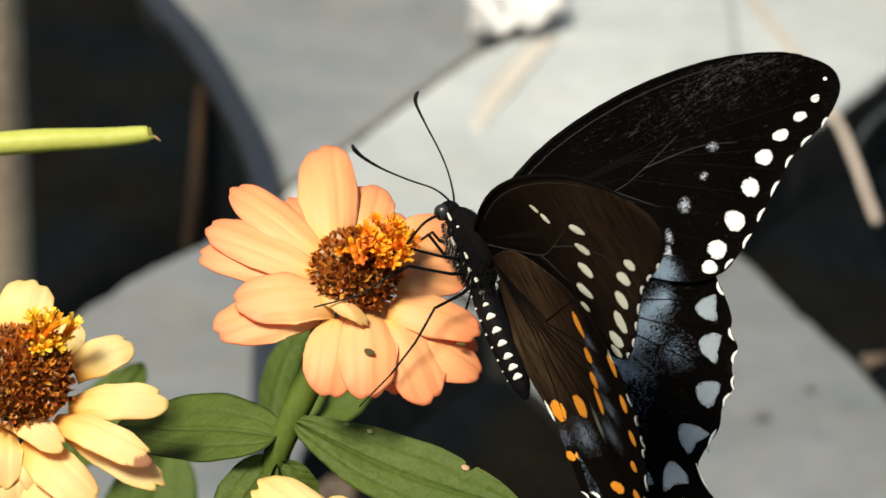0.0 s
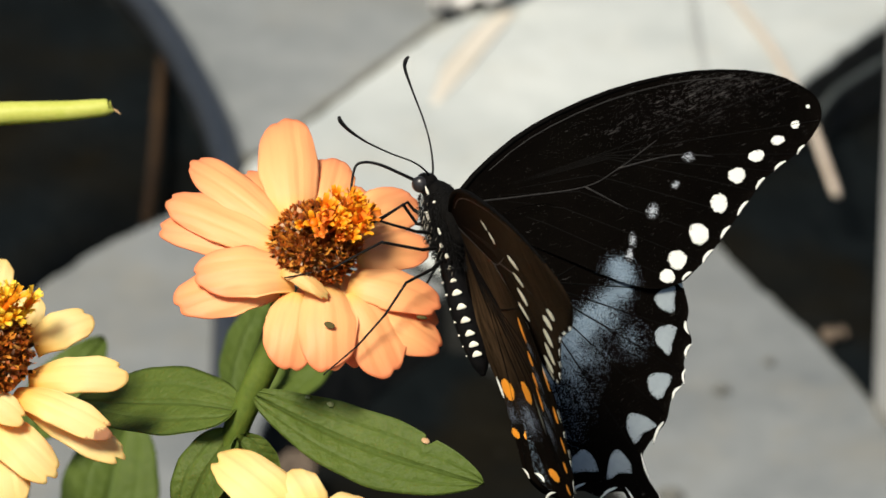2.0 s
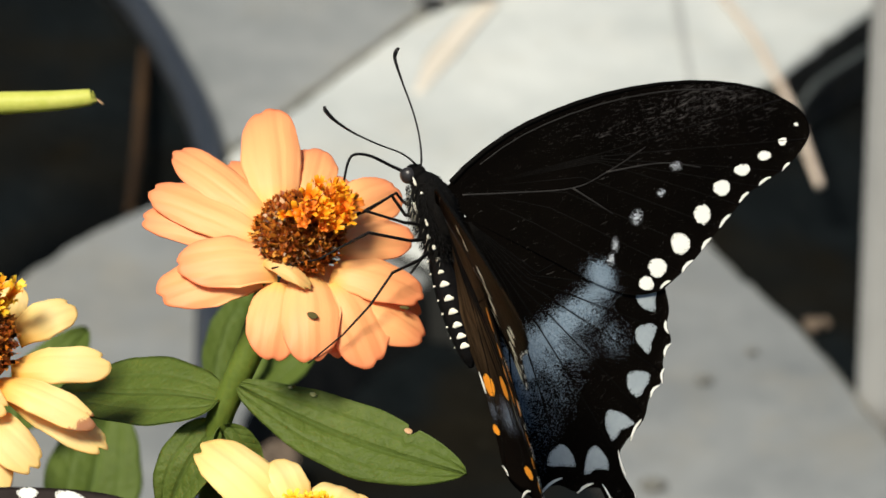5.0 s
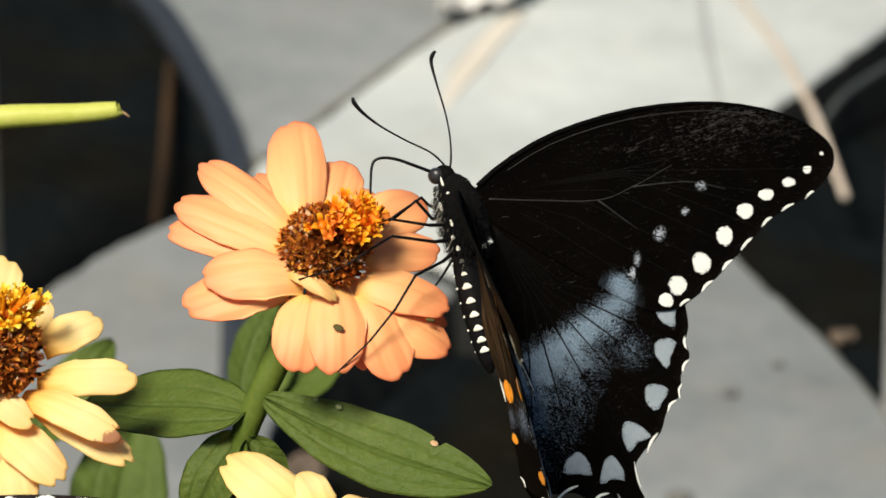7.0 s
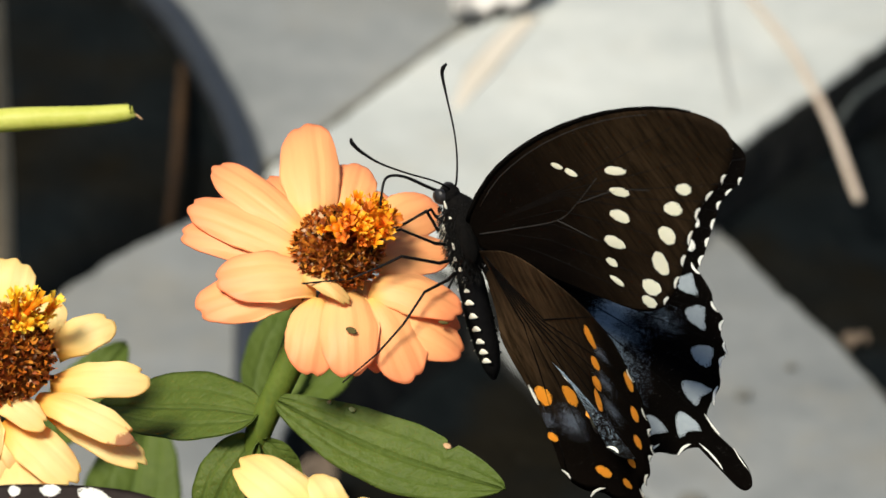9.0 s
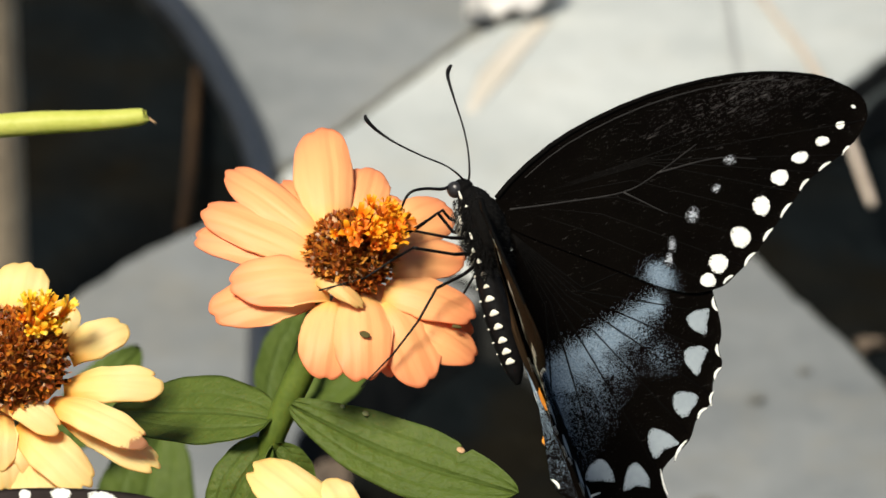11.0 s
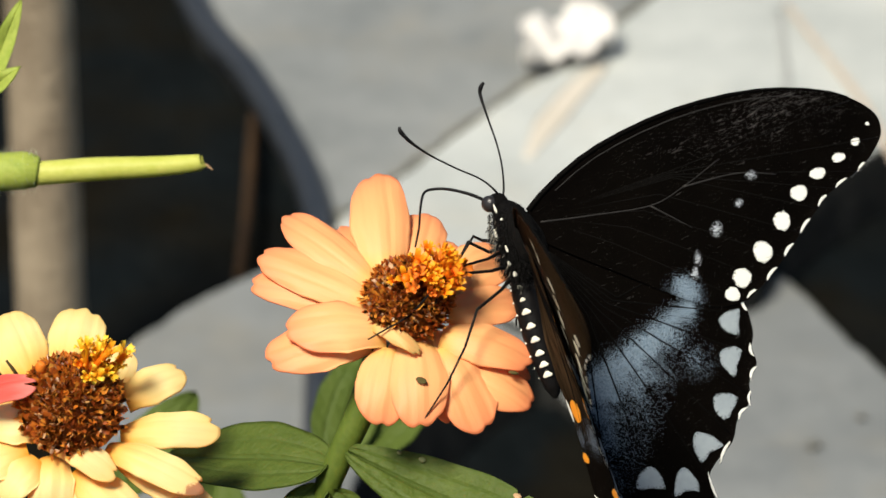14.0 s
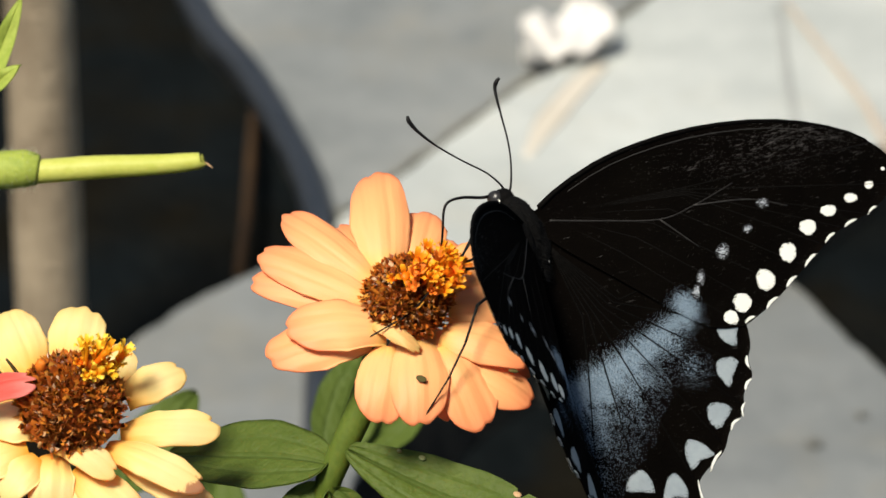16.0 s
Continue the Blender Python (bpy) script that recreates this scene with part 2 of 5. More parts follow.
# Near-black base: the shade between the stones is put into the soil's colour.
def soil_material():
    n = Nodes("shade_dark_soil", 0.95, 0.02)
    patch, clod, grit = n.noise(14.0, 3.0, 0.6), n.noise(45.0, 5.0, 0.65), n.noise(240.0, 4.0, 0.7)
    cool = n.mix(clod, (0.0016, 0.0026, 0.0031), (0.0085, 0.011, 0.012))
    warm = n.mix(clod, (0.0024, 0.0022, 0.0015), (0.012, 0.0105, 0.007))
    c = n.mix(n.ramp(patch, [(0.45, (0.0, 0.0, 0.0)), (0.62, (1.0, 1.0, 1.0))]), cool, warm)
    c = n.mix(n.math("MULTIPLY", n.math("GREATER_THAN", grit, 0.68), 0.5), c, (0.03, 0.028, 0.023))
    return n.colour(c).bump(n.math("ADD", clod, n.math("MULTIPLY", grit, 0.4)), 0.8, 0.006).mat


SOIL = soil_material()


def stone_material(name, low, high, tan):
    n = Nodes(name, 0.75, 0.25)
    broad, mid, fine = n.noise(11.0, 5.0, 0.6), n.noise(38.0, 4.0, 0.65), n.noise(260.0, 4.0, 0.7)
    c = n.ramp(n.math("ADD", n.math("MULTIPLY", broad, 0.55), n.math("MULTIPLY", mid, 0.45)), [(0.36, low), (0.62, high)])
    c = n.mix(n.math("MULTIPLY", n.ramp(n.noise(16.0, 4.0, 0.7), [(0.52, (0.0, 0.0, 0.0)), (0.72, (1.0, 1.0, 1.0))]), 0.55), c, tan)
    c = n.mix(n.math("MULTIPLY", n.math("GREATER_THAN", fine, 0.66), 0.35), c, tuple(v * 0.5 for v in low))
    return n.colour(c).bump(n.math("ADD", mid, n.math("MULTIPLY", fine, 0.4)), 0.5, 0.0025).mat


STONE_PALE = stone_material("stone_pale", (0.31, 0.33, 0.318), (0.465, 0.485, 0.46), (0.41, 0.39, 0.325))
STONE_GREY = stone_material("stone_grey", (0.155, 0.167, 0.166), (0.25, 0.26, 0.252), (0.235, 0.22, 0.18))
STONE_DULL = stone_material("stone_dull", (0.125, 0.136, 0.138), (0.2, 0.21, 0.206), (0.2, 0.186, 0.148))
STONE_EDGE = simple("stone_edge", (0.16, 0.155, 0.13), (0.235, 0.228, 0.19), 14.0, 0.8, 0.2, 0.4, 0.002)
DARK_SIDE = simple("dark_side", (0.008, 0.009, 0.009), (0.03, 0.03, 0.027), 60.0, 0.9, 0.1, 0.6, 0.003)
ROOT = simple("dry_root", (0.27, 0.28, 0.27), (0.37, 0.38, 0.36), 25.0, 0.8, 0.2, 0.3, 0.001)
STAIN = simple("stone_stain", (0.46, 0.42, 0.345), (0.56, 0.515, 0.44), 25.0, 0.8, 0.2, 0.3, 0.001)
TUBE = simple("black_tube", (0.013, 0.015, 0.018), (0.037, 0.041, 0.049), 40.0, 0.38, 0.45, 0.15, 0.0005)
TIMBER = simple("weathered_timber", (0.17, 0.13, 0.085), (0.38, 0.31, 0.215), 60.0, 0.8, 0.2, 0.5, 0.002)
POST_PAINT = simple("grey_paint", (0.26, 0.26, 0.245), (0.34, 0.34, 0.325), 15.0, 0.7, 0.3, 0.3, 0.001)
WET_STALK = simple("wet_stalk", (0.03, 0.036, 0.036), (0.07, 0.08, 0.078), 80.0, 0.7, 0.2, 0.4, 0.001)
PIT_SPOT = simple("soil_crumb", (0.1, 0.1, 0.088), (0.16, 0.158, 0.14), 300.0, 0.85, 0.1, 0.5, 0.0006)
TWIG = simple("dry_twig", (0.36, 0.29, 0.22), (0.54, 0.46, 0.38), 80.0, 0.8, 0.2, 0.5, 0.001)
RUST_STICK = simple("rusty_stick", (0.02, 0.011, 0.005), (0.052, 0.028, 0.011), 60.0, 0.85, 0.2, 0.5, 0.001)
DEAD_LEAF = simple("dead_leaf", (0.05, 0.038, 0.028), (0.15, 0.115, 0.085), 60.0, 0.85, 0.2, 0.5, 0.001)
DRY_LEAF = simple("bleached_leaf", (0.62, 0.6, 0.56), (0.85, 0.83, 0.8), 60.0, 0.7, 0.2, 0.4, 0.001, 0.2)


# ---- mesh helpers ----
def part(name, data, material, parent, label="", world_space=False):
    """Links a mesh, or (points, faces), as one object under a thing or a part."""
    if isinstance(data, tuple):
        me = bpy.data.meshes.new(name)
        me.from_pydata(data[0], [], data[1])
        data = me
    for m in material if isinstance(material, (list, tuple)) else [material]:
        if m.name not in data.materials:
            data.materials.append(m)
    data.polygons.foreach_set("use_smooth", [True] * len(data.polygons))
    ob = new(name, data)
    if parent is not None:
        ob.parent = parent
        if world_space:
            up = parent
            m = up.matrix_basis.copy()
            while up.parent is not None:
                up = up.parent
                m = up.matrix_basis @ m
            ob.matrix_parent_inverse = m.inverted()
    if label:
        ob["label"] = label
    return ob


def values(me, name, numbers):
    a = me.attributes.new(name, "FLOAT", "POINT")
    a.data.foreach_set("value", [float(v) for v in numbers])


def lean(p):
    """From millimetres in the leaning plane to the world."""
    return LEAN @ (Vector(p) * MM)


def spline(points, steps):
    """A smooth line through points."""
    pts = [Vector(p) for p in points]
    ext = [2 * pts[0] - pts[1], *pts, 2 * pts[-1] - pts[-2]]
    out = []
    for i in range(1, len(ext) - 2):
        a, b, c, d = ext[i - 1:i + 3]
        for k in range(steps):
            u = k / steps
            out.append(0.5 * (2 * b + (c - a) * u + (2 * a - 5 * b + 4 * c - d) * u * u + (3 * b - a - 3 * c + d) * u ** 3))
    out.append(pts[-1])
    return out


def tube(points, radii, sides=8, steps=4, flat=1.0):
    """A closed tube along a smooth line; radii run with the points."""
    line = spline(points, steps)
    verts, faces = [], []
    side = None
    for i, p in enumerate(line):
        d = (line[min(i + 1, len(line) - 1)] - line[max(i - 1, 0)]).normalized()
        if side is None:
            side = d.orthogonal().normalized()
        side = (side - d * side.dot(d)).normalized()
        other = d.cross(side)
        where = i / (len(line) - 1) * (len(radii) - 1)
        k = min(int(where), len(radii) - 2)
        r = radii[k] + (radii[k + 1] - radii[k]) * (where - k)
        for j in range(sides):
            a = 2 * math.pi * j / sides
            verts.append(p + r * (math.cos(a) * side + flat * math.sin(a) * other))
    for i in range(len(line) - 1):
        for j in range(sides):
            k = (j + 1) % sides
            faces.append((i * sides + j, i * sides + k, (i + 1) * sides + k, (i + 1) * sides + j))
    n = len(verts)
    verts += [line[0], line[-1]]
    for j in range(sides):
        k = (j + 1) % sides
        faces.append((n, k, j))
        faces.append((n + 1, n - sides + j, n - sides + k))
    return verts, faces


def ball(centre, radii, rings=10, sides=14):
    c = Vector(centre)
    verts, faces = [], []
    for i in range(rings + 1):
        a = math.pi * i / rings
        for j in range(sides):
            b = 2 * math.pi * j / sides
            verts.append(c + Vector((radii[0] * math.sin(a) * math.cos(b), radii[1] * math.cos(a), radii[2] * math.sin(a) * math.sin(b))))
    for i in range(rings):
        for j in range(sides):
            k = (j + 1) % sides
            faces.append((i * sides + j, i * sides + k, (i + 1) * sides + k, (i + 1) * sides + j))
    return verts, faces


def scaled(data, m):
    return [m @ Vector(v) for v in data[0]], data[1]


def flattened(data, level, k):
    """A shape pressed down on to a level."""
    return [(p[0], p[1], level + (p[2] - level) * k) for p in data[0]], data[1]


def joined(items):
    verts, faces = [], []
    for v, f in items:
        n = len(verts)
        verts += list(v)
        faces += [tuple(i + n for i in q) for q in f]
    return verts, faces


# ---- ground and what lies on it ----
def ground():
    verts, faces = [], []
    reach = [-400, -60, -10, -3] + [-1 + 0.05 * i for i in range(41)] + [3, 10, 60, 400]
    for y in reach:
        for x in reach:
            near = abs(x) < 1.5 and abs(y) < 1.5
            verts.append((x, y + 0.6, (noise.noise((x * 9, y * 9, 0)) - 0.5) * 0.012 if near else -0.006))
    m = len(reach)
    for i in range(m - 1):
        for j in range(m - 1):
            faces.append((i * m + j, i * m + j + 1, (i + 1) * m + j + 1, (i + 1) * m + j))
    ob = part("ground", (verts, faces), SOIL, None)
    return tagged(ob, "dark garden soil with the shade between the stones put into its colour", "ground", kind="structure")


ground()


def slab(outline, top, thick, material, label, worn=0.985, seed=0, tan=()):
    """A flat stone with an uneven rim; its lower sides are near-black, or tan where listed."""
    rng = random.Random(seed)
    pts = []
    n = len(outline)
    for i in range(n):
        a, b = Vector(outline[i]), Vector(outline[(i + 1) % n])
        for k in range(6):
            p = a.lerp(b, k / 6)
            pts.append(p + Vector((rng.uniform(-1, 1), rng.uniform(-1, 1))) * 0.0006)
    mid = sum(pts, Vector((0, 0))) / len(pts)
    rings = [(1.02, top - thick), (1.02, top - 0.006), (1.0, top - 0.002), (worn, top)]
    verts, faces = [], []
    m = len(pts)
    for k, z in rings:
        for p in pts:
            q = mid + (p - mid) * k
            verts.append((q.x, q.y, z))
    for i in range(len(rings) - 1):
        for j in range(m):
            k = (j + 1) % m
            faces.append((i * m + j, i * m + k, (i + 1) * m + k, (i + 1) * m + j))
    faces.append(tuple(range((len(rings) - 1) * m, len(rings) * m)))
    ob = part("flagstone", (verts, faces), [material, STONE_EDGE, DARK_SIDE], None)
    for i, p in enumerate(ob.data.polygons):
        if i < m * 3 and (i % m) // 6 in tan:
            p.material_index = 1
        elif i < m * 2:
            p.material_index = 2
    ob.data.polygons[-1].use_smooth = False
    return tagged(ob, label, "flagstone", "flagstones")


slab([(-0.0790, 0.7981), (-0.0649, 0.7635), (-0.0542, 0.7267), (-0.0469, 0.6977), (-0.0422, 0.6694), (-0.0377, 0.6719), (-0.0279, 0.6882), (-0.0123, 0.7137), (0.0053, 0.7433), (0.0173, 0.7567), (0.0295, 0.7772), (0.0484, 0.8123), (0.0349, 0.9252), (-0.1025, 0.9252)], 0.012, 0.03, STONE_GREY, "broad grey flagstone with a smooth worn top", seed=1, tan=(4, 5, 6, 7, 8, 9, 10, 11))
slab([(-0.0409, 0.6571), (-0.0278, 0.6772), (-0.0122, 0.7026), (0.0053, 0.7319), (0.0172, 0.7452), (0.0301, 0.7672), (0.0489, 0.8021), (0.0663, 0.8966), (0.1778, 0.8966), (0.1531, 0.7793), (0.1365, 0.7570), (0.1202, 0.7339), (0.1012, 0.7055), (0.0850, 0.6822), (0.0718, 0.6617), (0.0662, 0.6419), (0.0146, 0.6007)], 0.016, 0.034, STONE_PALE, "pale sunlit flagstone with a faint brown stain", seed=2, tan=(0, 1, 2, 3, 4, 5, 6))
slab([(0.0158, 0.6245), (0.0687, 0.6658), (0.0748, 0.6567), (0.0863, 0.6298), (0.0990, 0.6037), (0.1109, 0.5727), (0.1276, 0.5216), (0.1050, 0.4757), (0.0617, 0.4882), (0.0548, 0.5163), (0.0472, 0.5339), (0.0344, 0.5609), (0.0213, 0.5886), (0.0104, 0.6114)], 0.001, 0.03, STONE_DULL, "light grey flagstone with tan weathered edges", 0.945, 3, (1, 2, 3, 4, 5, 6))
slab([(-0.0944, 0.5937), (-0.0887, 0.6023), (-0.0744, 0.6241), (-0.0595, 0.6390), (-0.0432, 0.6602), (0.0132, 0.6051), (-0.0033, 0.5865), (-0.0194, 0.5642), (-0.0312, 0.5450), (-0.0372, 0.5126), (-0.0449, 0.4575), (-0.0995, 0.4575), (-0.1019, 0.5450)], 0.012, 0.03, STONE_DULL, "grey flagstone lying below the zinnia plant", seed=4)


def black_tube():
    line = [(-0.0840, 0.8010, 0.0140), (-0.0760, 0.7731, 0.0140), (-0.0646, 0.7459, 0.0140), (-0.0548, 0.7130, 0.0140), (-0.0483, 0.6874, 0.0140), (-0.0445, 0.6625, 0.0140), (-0.0426, 0.6293, 0.0140), (-0.0422, 0.5857, 0.0140), (-0.0417, 0.5415, 0.0140), (-0.0411, 0.4790, 0.0140)]
    ob = part("irrigation_tube", tube(line, [0.0039] * 10, 14, 5), TUBE, None)
    return tagged(ob, "black plastic irrigation tube curving over the soil", "tube")


black_tube()
tagged(part("wooden_stake", tube([(-0.1076, 0.5998, -0.02), (-0.1080, 0.5998, 0.06), (-0.1083, 0.5998, 0.135)], [0.0084, 0.0084, 0.008], 10, 4), TIMBER, None), "weathered tan wooden stake standing in the soil", "stake")
tagged(part("garden_post", tube([(0.1217, 0.5662, -0.02), (0.1217, 0.5662, 0.07), (0.1220, 0.5662, 0.15)], [0.009, 0.009, 0.009], 10, 4), POST_PAINT, None), "pale grey upright garden post", "post")
tagged(part("dry_twig", tube([(0.0777, 0.7814, 0.0172), (0.0879, 0.7478, 0.0172), (0.0949, 0.7245, 0.0172), (0.0985, 0.7089, 0.0165), (0.1034, 0.6880, 0.014), (0.1078, 0.6616, 0.010), (0.1089, 0.6558, 0.009)], [0.0007, 0.0008, 0.001, 0.0011, 0.0012, 0.0012, 0.0011], 8, 5), TWIG, None), "bleached dry twig lying across the stone", "twig")
tagged(part("rusty_stick", tube([(-0.0634, 0.7427, 0.004), (-0.0633, 0.7166, 0.004), (-0.0633, 0.6848, 0.004), (-0.0643, 0.6510, 0.004)], [0.0012, 0.0015, 0.0016, 0.0013], 8, 5), RUST_STICK, None), "reddish brown stick in the soil", "stick")


def crumpled(name, place, size, material, label, category, seed):
    """A dry leaf, curled and crumpled into folds."""
    n = 18
    verts, faces = [], []
    for layer in (0, 1):
        for i in range(n + 1):
            for j in range(n + 1):
                u, v = -1 + 2 * i / n, -1 + 2 * j / n
                w = math.sqrt(max(0.02, 1 - abs(u) ** 2.2))
                x, y = u * size, v * size * 0.8 * w
                z = size * (0.32 + 0.55 * noise.noise((u * 1.7 + seed, v * 1.7, 0.3)) + 0.25 * noise.noise((u * 4 + seed, v * 4, 2.0)) + 0.3 * v * v)
                verts.append((place[0] + x * 0.9 - y * 0.4, place[1] + y + x * 0.35, place[2] + max(0.0, z) - 0.0004 * layer))
    m = (n + 1) ** 2
    for layer in (0, 1):
        for i in range(n):
            for j in range(n):
                a = layer * m + i * (n + 1) + j
                q = (a, a + 1, a + n + 2, a + n + 1)
                faces.append(q if layer else q[::-1])
    return tagged(part(name, (verts, faces), material, None), label, category)


crumpled("dry_leaf", (0.0195, 0.7540, 0.015), 0.0135, DRY_LEAF, "bleached white crumpled dry leaf on the stone", "dry leaf", 3)
crumpled("dry_leaf", (-0.0266, 0.5310, 0.0000), 0.0062, DEAD_LEAF, "brown crumpled dead leaf on the soil", "dry leaf", 6)
# A thin flattened strip is added as the tan stain on the pale stone.
tagged(part("dry_grass_blade", flattened(tube([(0.0283, 0.7461, 0.0162), (0.0222, 0.7344, 0.0162), (0.0140, 0.7131, 0.0162), (0.0080, 0.6925, 0.0162)], [0.002, 0.0034, 0.0038, 0.001], 8, 5), 0.0162, 0.06), STAIN, None), "faint tan stain on the pale stone, made as a flat strip", "grass blade")
tagged(part("thin_root", flattened(tube([(0.0755, 0.7803, 0.0162), (0.0760, 0.7529, 0.0162), (0.0765, 0.7295, 0.0162), (0.0786, 0.6906, 0.0162)], [0.0009, 0.0011, 0.0011, 0.0008], 8, 5), 0.0162, 0.3), ROOT, None), "thin grey dried root on the pale stone", "root")


tagged(part("dry_stalk", tube([(0.1040, 0.7010, 0.004), (0.1109, 0.7130, 0.008), (0.1190, 0.7240, 0.0085), (0.1300, 0.7390, 0.008)], [0.0009, 0.0011, 0.0011, 0.0008], 8, 5), WET_STALK, None), "dull grey-green dry stalk lying on the soil", "stalk")
crumpled("dry_leaf", (0.1057, 0.6073, -0.0056), 0.0036, DEAD_LEAF, "small tan scrap of dead leaf on the soil", "dry leaf", 11)
# Flat raised spots, coloured darker, stand in for pits in the stone.
for x, y, size in ((0.0763, 0.5689, 0.0022), (0.0623, 0.5190, 0.0034), (0.0884, 0.5830, 0.0016)):
    tagged(part("soil_crumb", scaled(ball((0, 0, 0), (1.0, 0.8, 0.35), 6, 10), Matrix.Translation((x, y, 0.0021)) @ Matrix.Scale(size, 4)), PIT_SPOT, None), "flat grey-brown spot standing in for a pit in the flagstone", "soil crumb", "soil crumbs")


# ---- zinnias ----
def petal(name, base, tip, width, axis, material, parent, bulge=1.2, curl=0.2, notch=0.035, seed=0, label="", blunt=2.35, droop=0.45):
    """A ray petal from base to tip, millimetres in the leaning plane, with an oval notched end, two grooves and real thickness."""
    rng = random.Random(seed)
    base, tip, axis = Vector(base), Vector(tip), Vector(axis).normalized()
    run = tip - base
    across = axis.cross(run).normalized()
    up = run.cross(across).normalized()
    nu, nv = 24, 25
    verts, along, edge, side = [], [], [], []
    twist = rng.uniform(-0.16, 0.16)
    lobes = rng.uniform(0, 6.28)
    lobe = rng.uniform(-0.35, 0.35)
    skew = rng.uniform(-0.12, 0.12)
    start = 0.5 + rng.uniform(-0.03, 0.05)
    for layer in (0, 1):
        for i in range(nu + 1):
            u = i / nu
            w = width * 0.5 * (0.56 + 0.44 * math.sin(min(1.0, u / 0.52) * math.pi / 2))
            for j in range(nv):
                v = -1 + 2 * j / (nv - 1)
                end = start + (1 - start) * max(0.0, 1 - v * v) ** (1 / blunt) * (1 + skew * v)
                end -= notch * (math.exp(-((v - lobe) / 0.13) ** 2) + 0.5 * math.exp(-((v - lobe - 0.55) / 0.12) ** 2))
                uu = u if u < 0.36 else 0.36 + (u - 0.36) * (end - 0.36) / 0.64
                groove = -0.022 * (math.exp(-((abs(v - 0.3 * lobe) - 0.34) / 0.16) ** 2)) + 0.004 * math.sin(v * 23 + lobes)
                h = bulge * math.sin(math.pi * uu ** 0.8) * 1.15 - curl * width * v * v * (0.45 + 0.55 * (1 - uu)) + groove * width * min(1, 3 * uu)
                h += 0.25 * math.sin(uu * 5 + lobes + v * 2.0) * uu + 0.35 * abs(v) ** 3 * math.sin(uu * 11 + lobes * 2 + (3 if v > 0 else 0)) * uu
                h -= droop * max(0.0, uu - 0.6) ** 2 * 6.0 * (1 + 0.4 * v * math.sin(lobes))
                p = base + run * uu + across * (w * v * (1 + 0.03 * math.sin(uu * 17 + lobes + v))) + up * (h + twist * v * w * uu) - up * (0.2 * layer)
                verts.append(lean(p))
                along.append(uu)
                edge.append(max(abs(v) * min(1.0, uu * 1.5), u))
                side.append(v)
    faces = []
    n = (nu + 1) * nv
    for layer in (0, 1):
        for i in range(nu):
            for j in range(nv - 1):
                q = [layer * n + i * nv + j, layer * n + i * nv + j + 1, layer * n + (i + 1) * nv + j + 1, layer * n + (i + 1) * nv + j]
                faces.append(tuple(q if layer == 0 else q[::-1]))
    for i in range(nu):
        for j in (0, nv - 1):
            faces.append((i * nv + j, (i + 1) * nv + j, n + (i + 1) * nv + j, n + i * nv + j))
    for j in range(nv - 1):
        faces.append((nu * nv + j, nu * nv + j + 1, n + nu * nv + j + 1, n + nu * nv + j))
    me = bpy.data.meshes.new(name)
    me.from_pydata(verts, [], faces)
    values(me, "along", along)
    values(me, "edge", edge)
    values(me, "across", side)
    return part(name, me, material, parent, label, True)


def floret_mesh(seed):
    """A disc floret: a narrow tube that opens into five curled lobes."""
    rng = random.Random(seed)
    verts, faces = tube([(0, 0, 0), (0, 0, 1.2), (0, 0, 1.9)], [0.28, 0.34, 0.5], 6, 2)
    items = [(verts, faces)]
    for k in range(5):
        a = 2 * math.pi * k / 5 + rng.uniform(-0.2, 0.2)
        d = Vector((math.cos(a), math.sin(a), 0))
        s = Vector((-math.sin(a), math.cos(a), 0))
        r = rng.uniform(0.8, 1.15)
        rows = [(0.35, 1.75, 0.3), (0.62 * r, 2.2, 0.36), (0.98 * r, 2.45, 0.3), (1.2 * r, 2.3, 0.08)]
        v, f = [], []
        for dist, z, w in rows:
            v += [d * dist + s * w + Vector((0, 0, z)), d * dist + Vector((0, 0, z - 0.06)), d * dist - s * w + Vector((0, 0, z))]
        for i in range(3):
            for j in range(2):
                f.append((i * 3 + j, i * 3 + j + 1, (i + 1) * 3 + j + 1, (i + 1) * 3 + j))
        items.append((v, f))
    v, f = joined(items)
    me = bpy.data.meshes.new("floret")
    me.from_pydata([Vector(p) * MM for p in v], [], f)
    return me


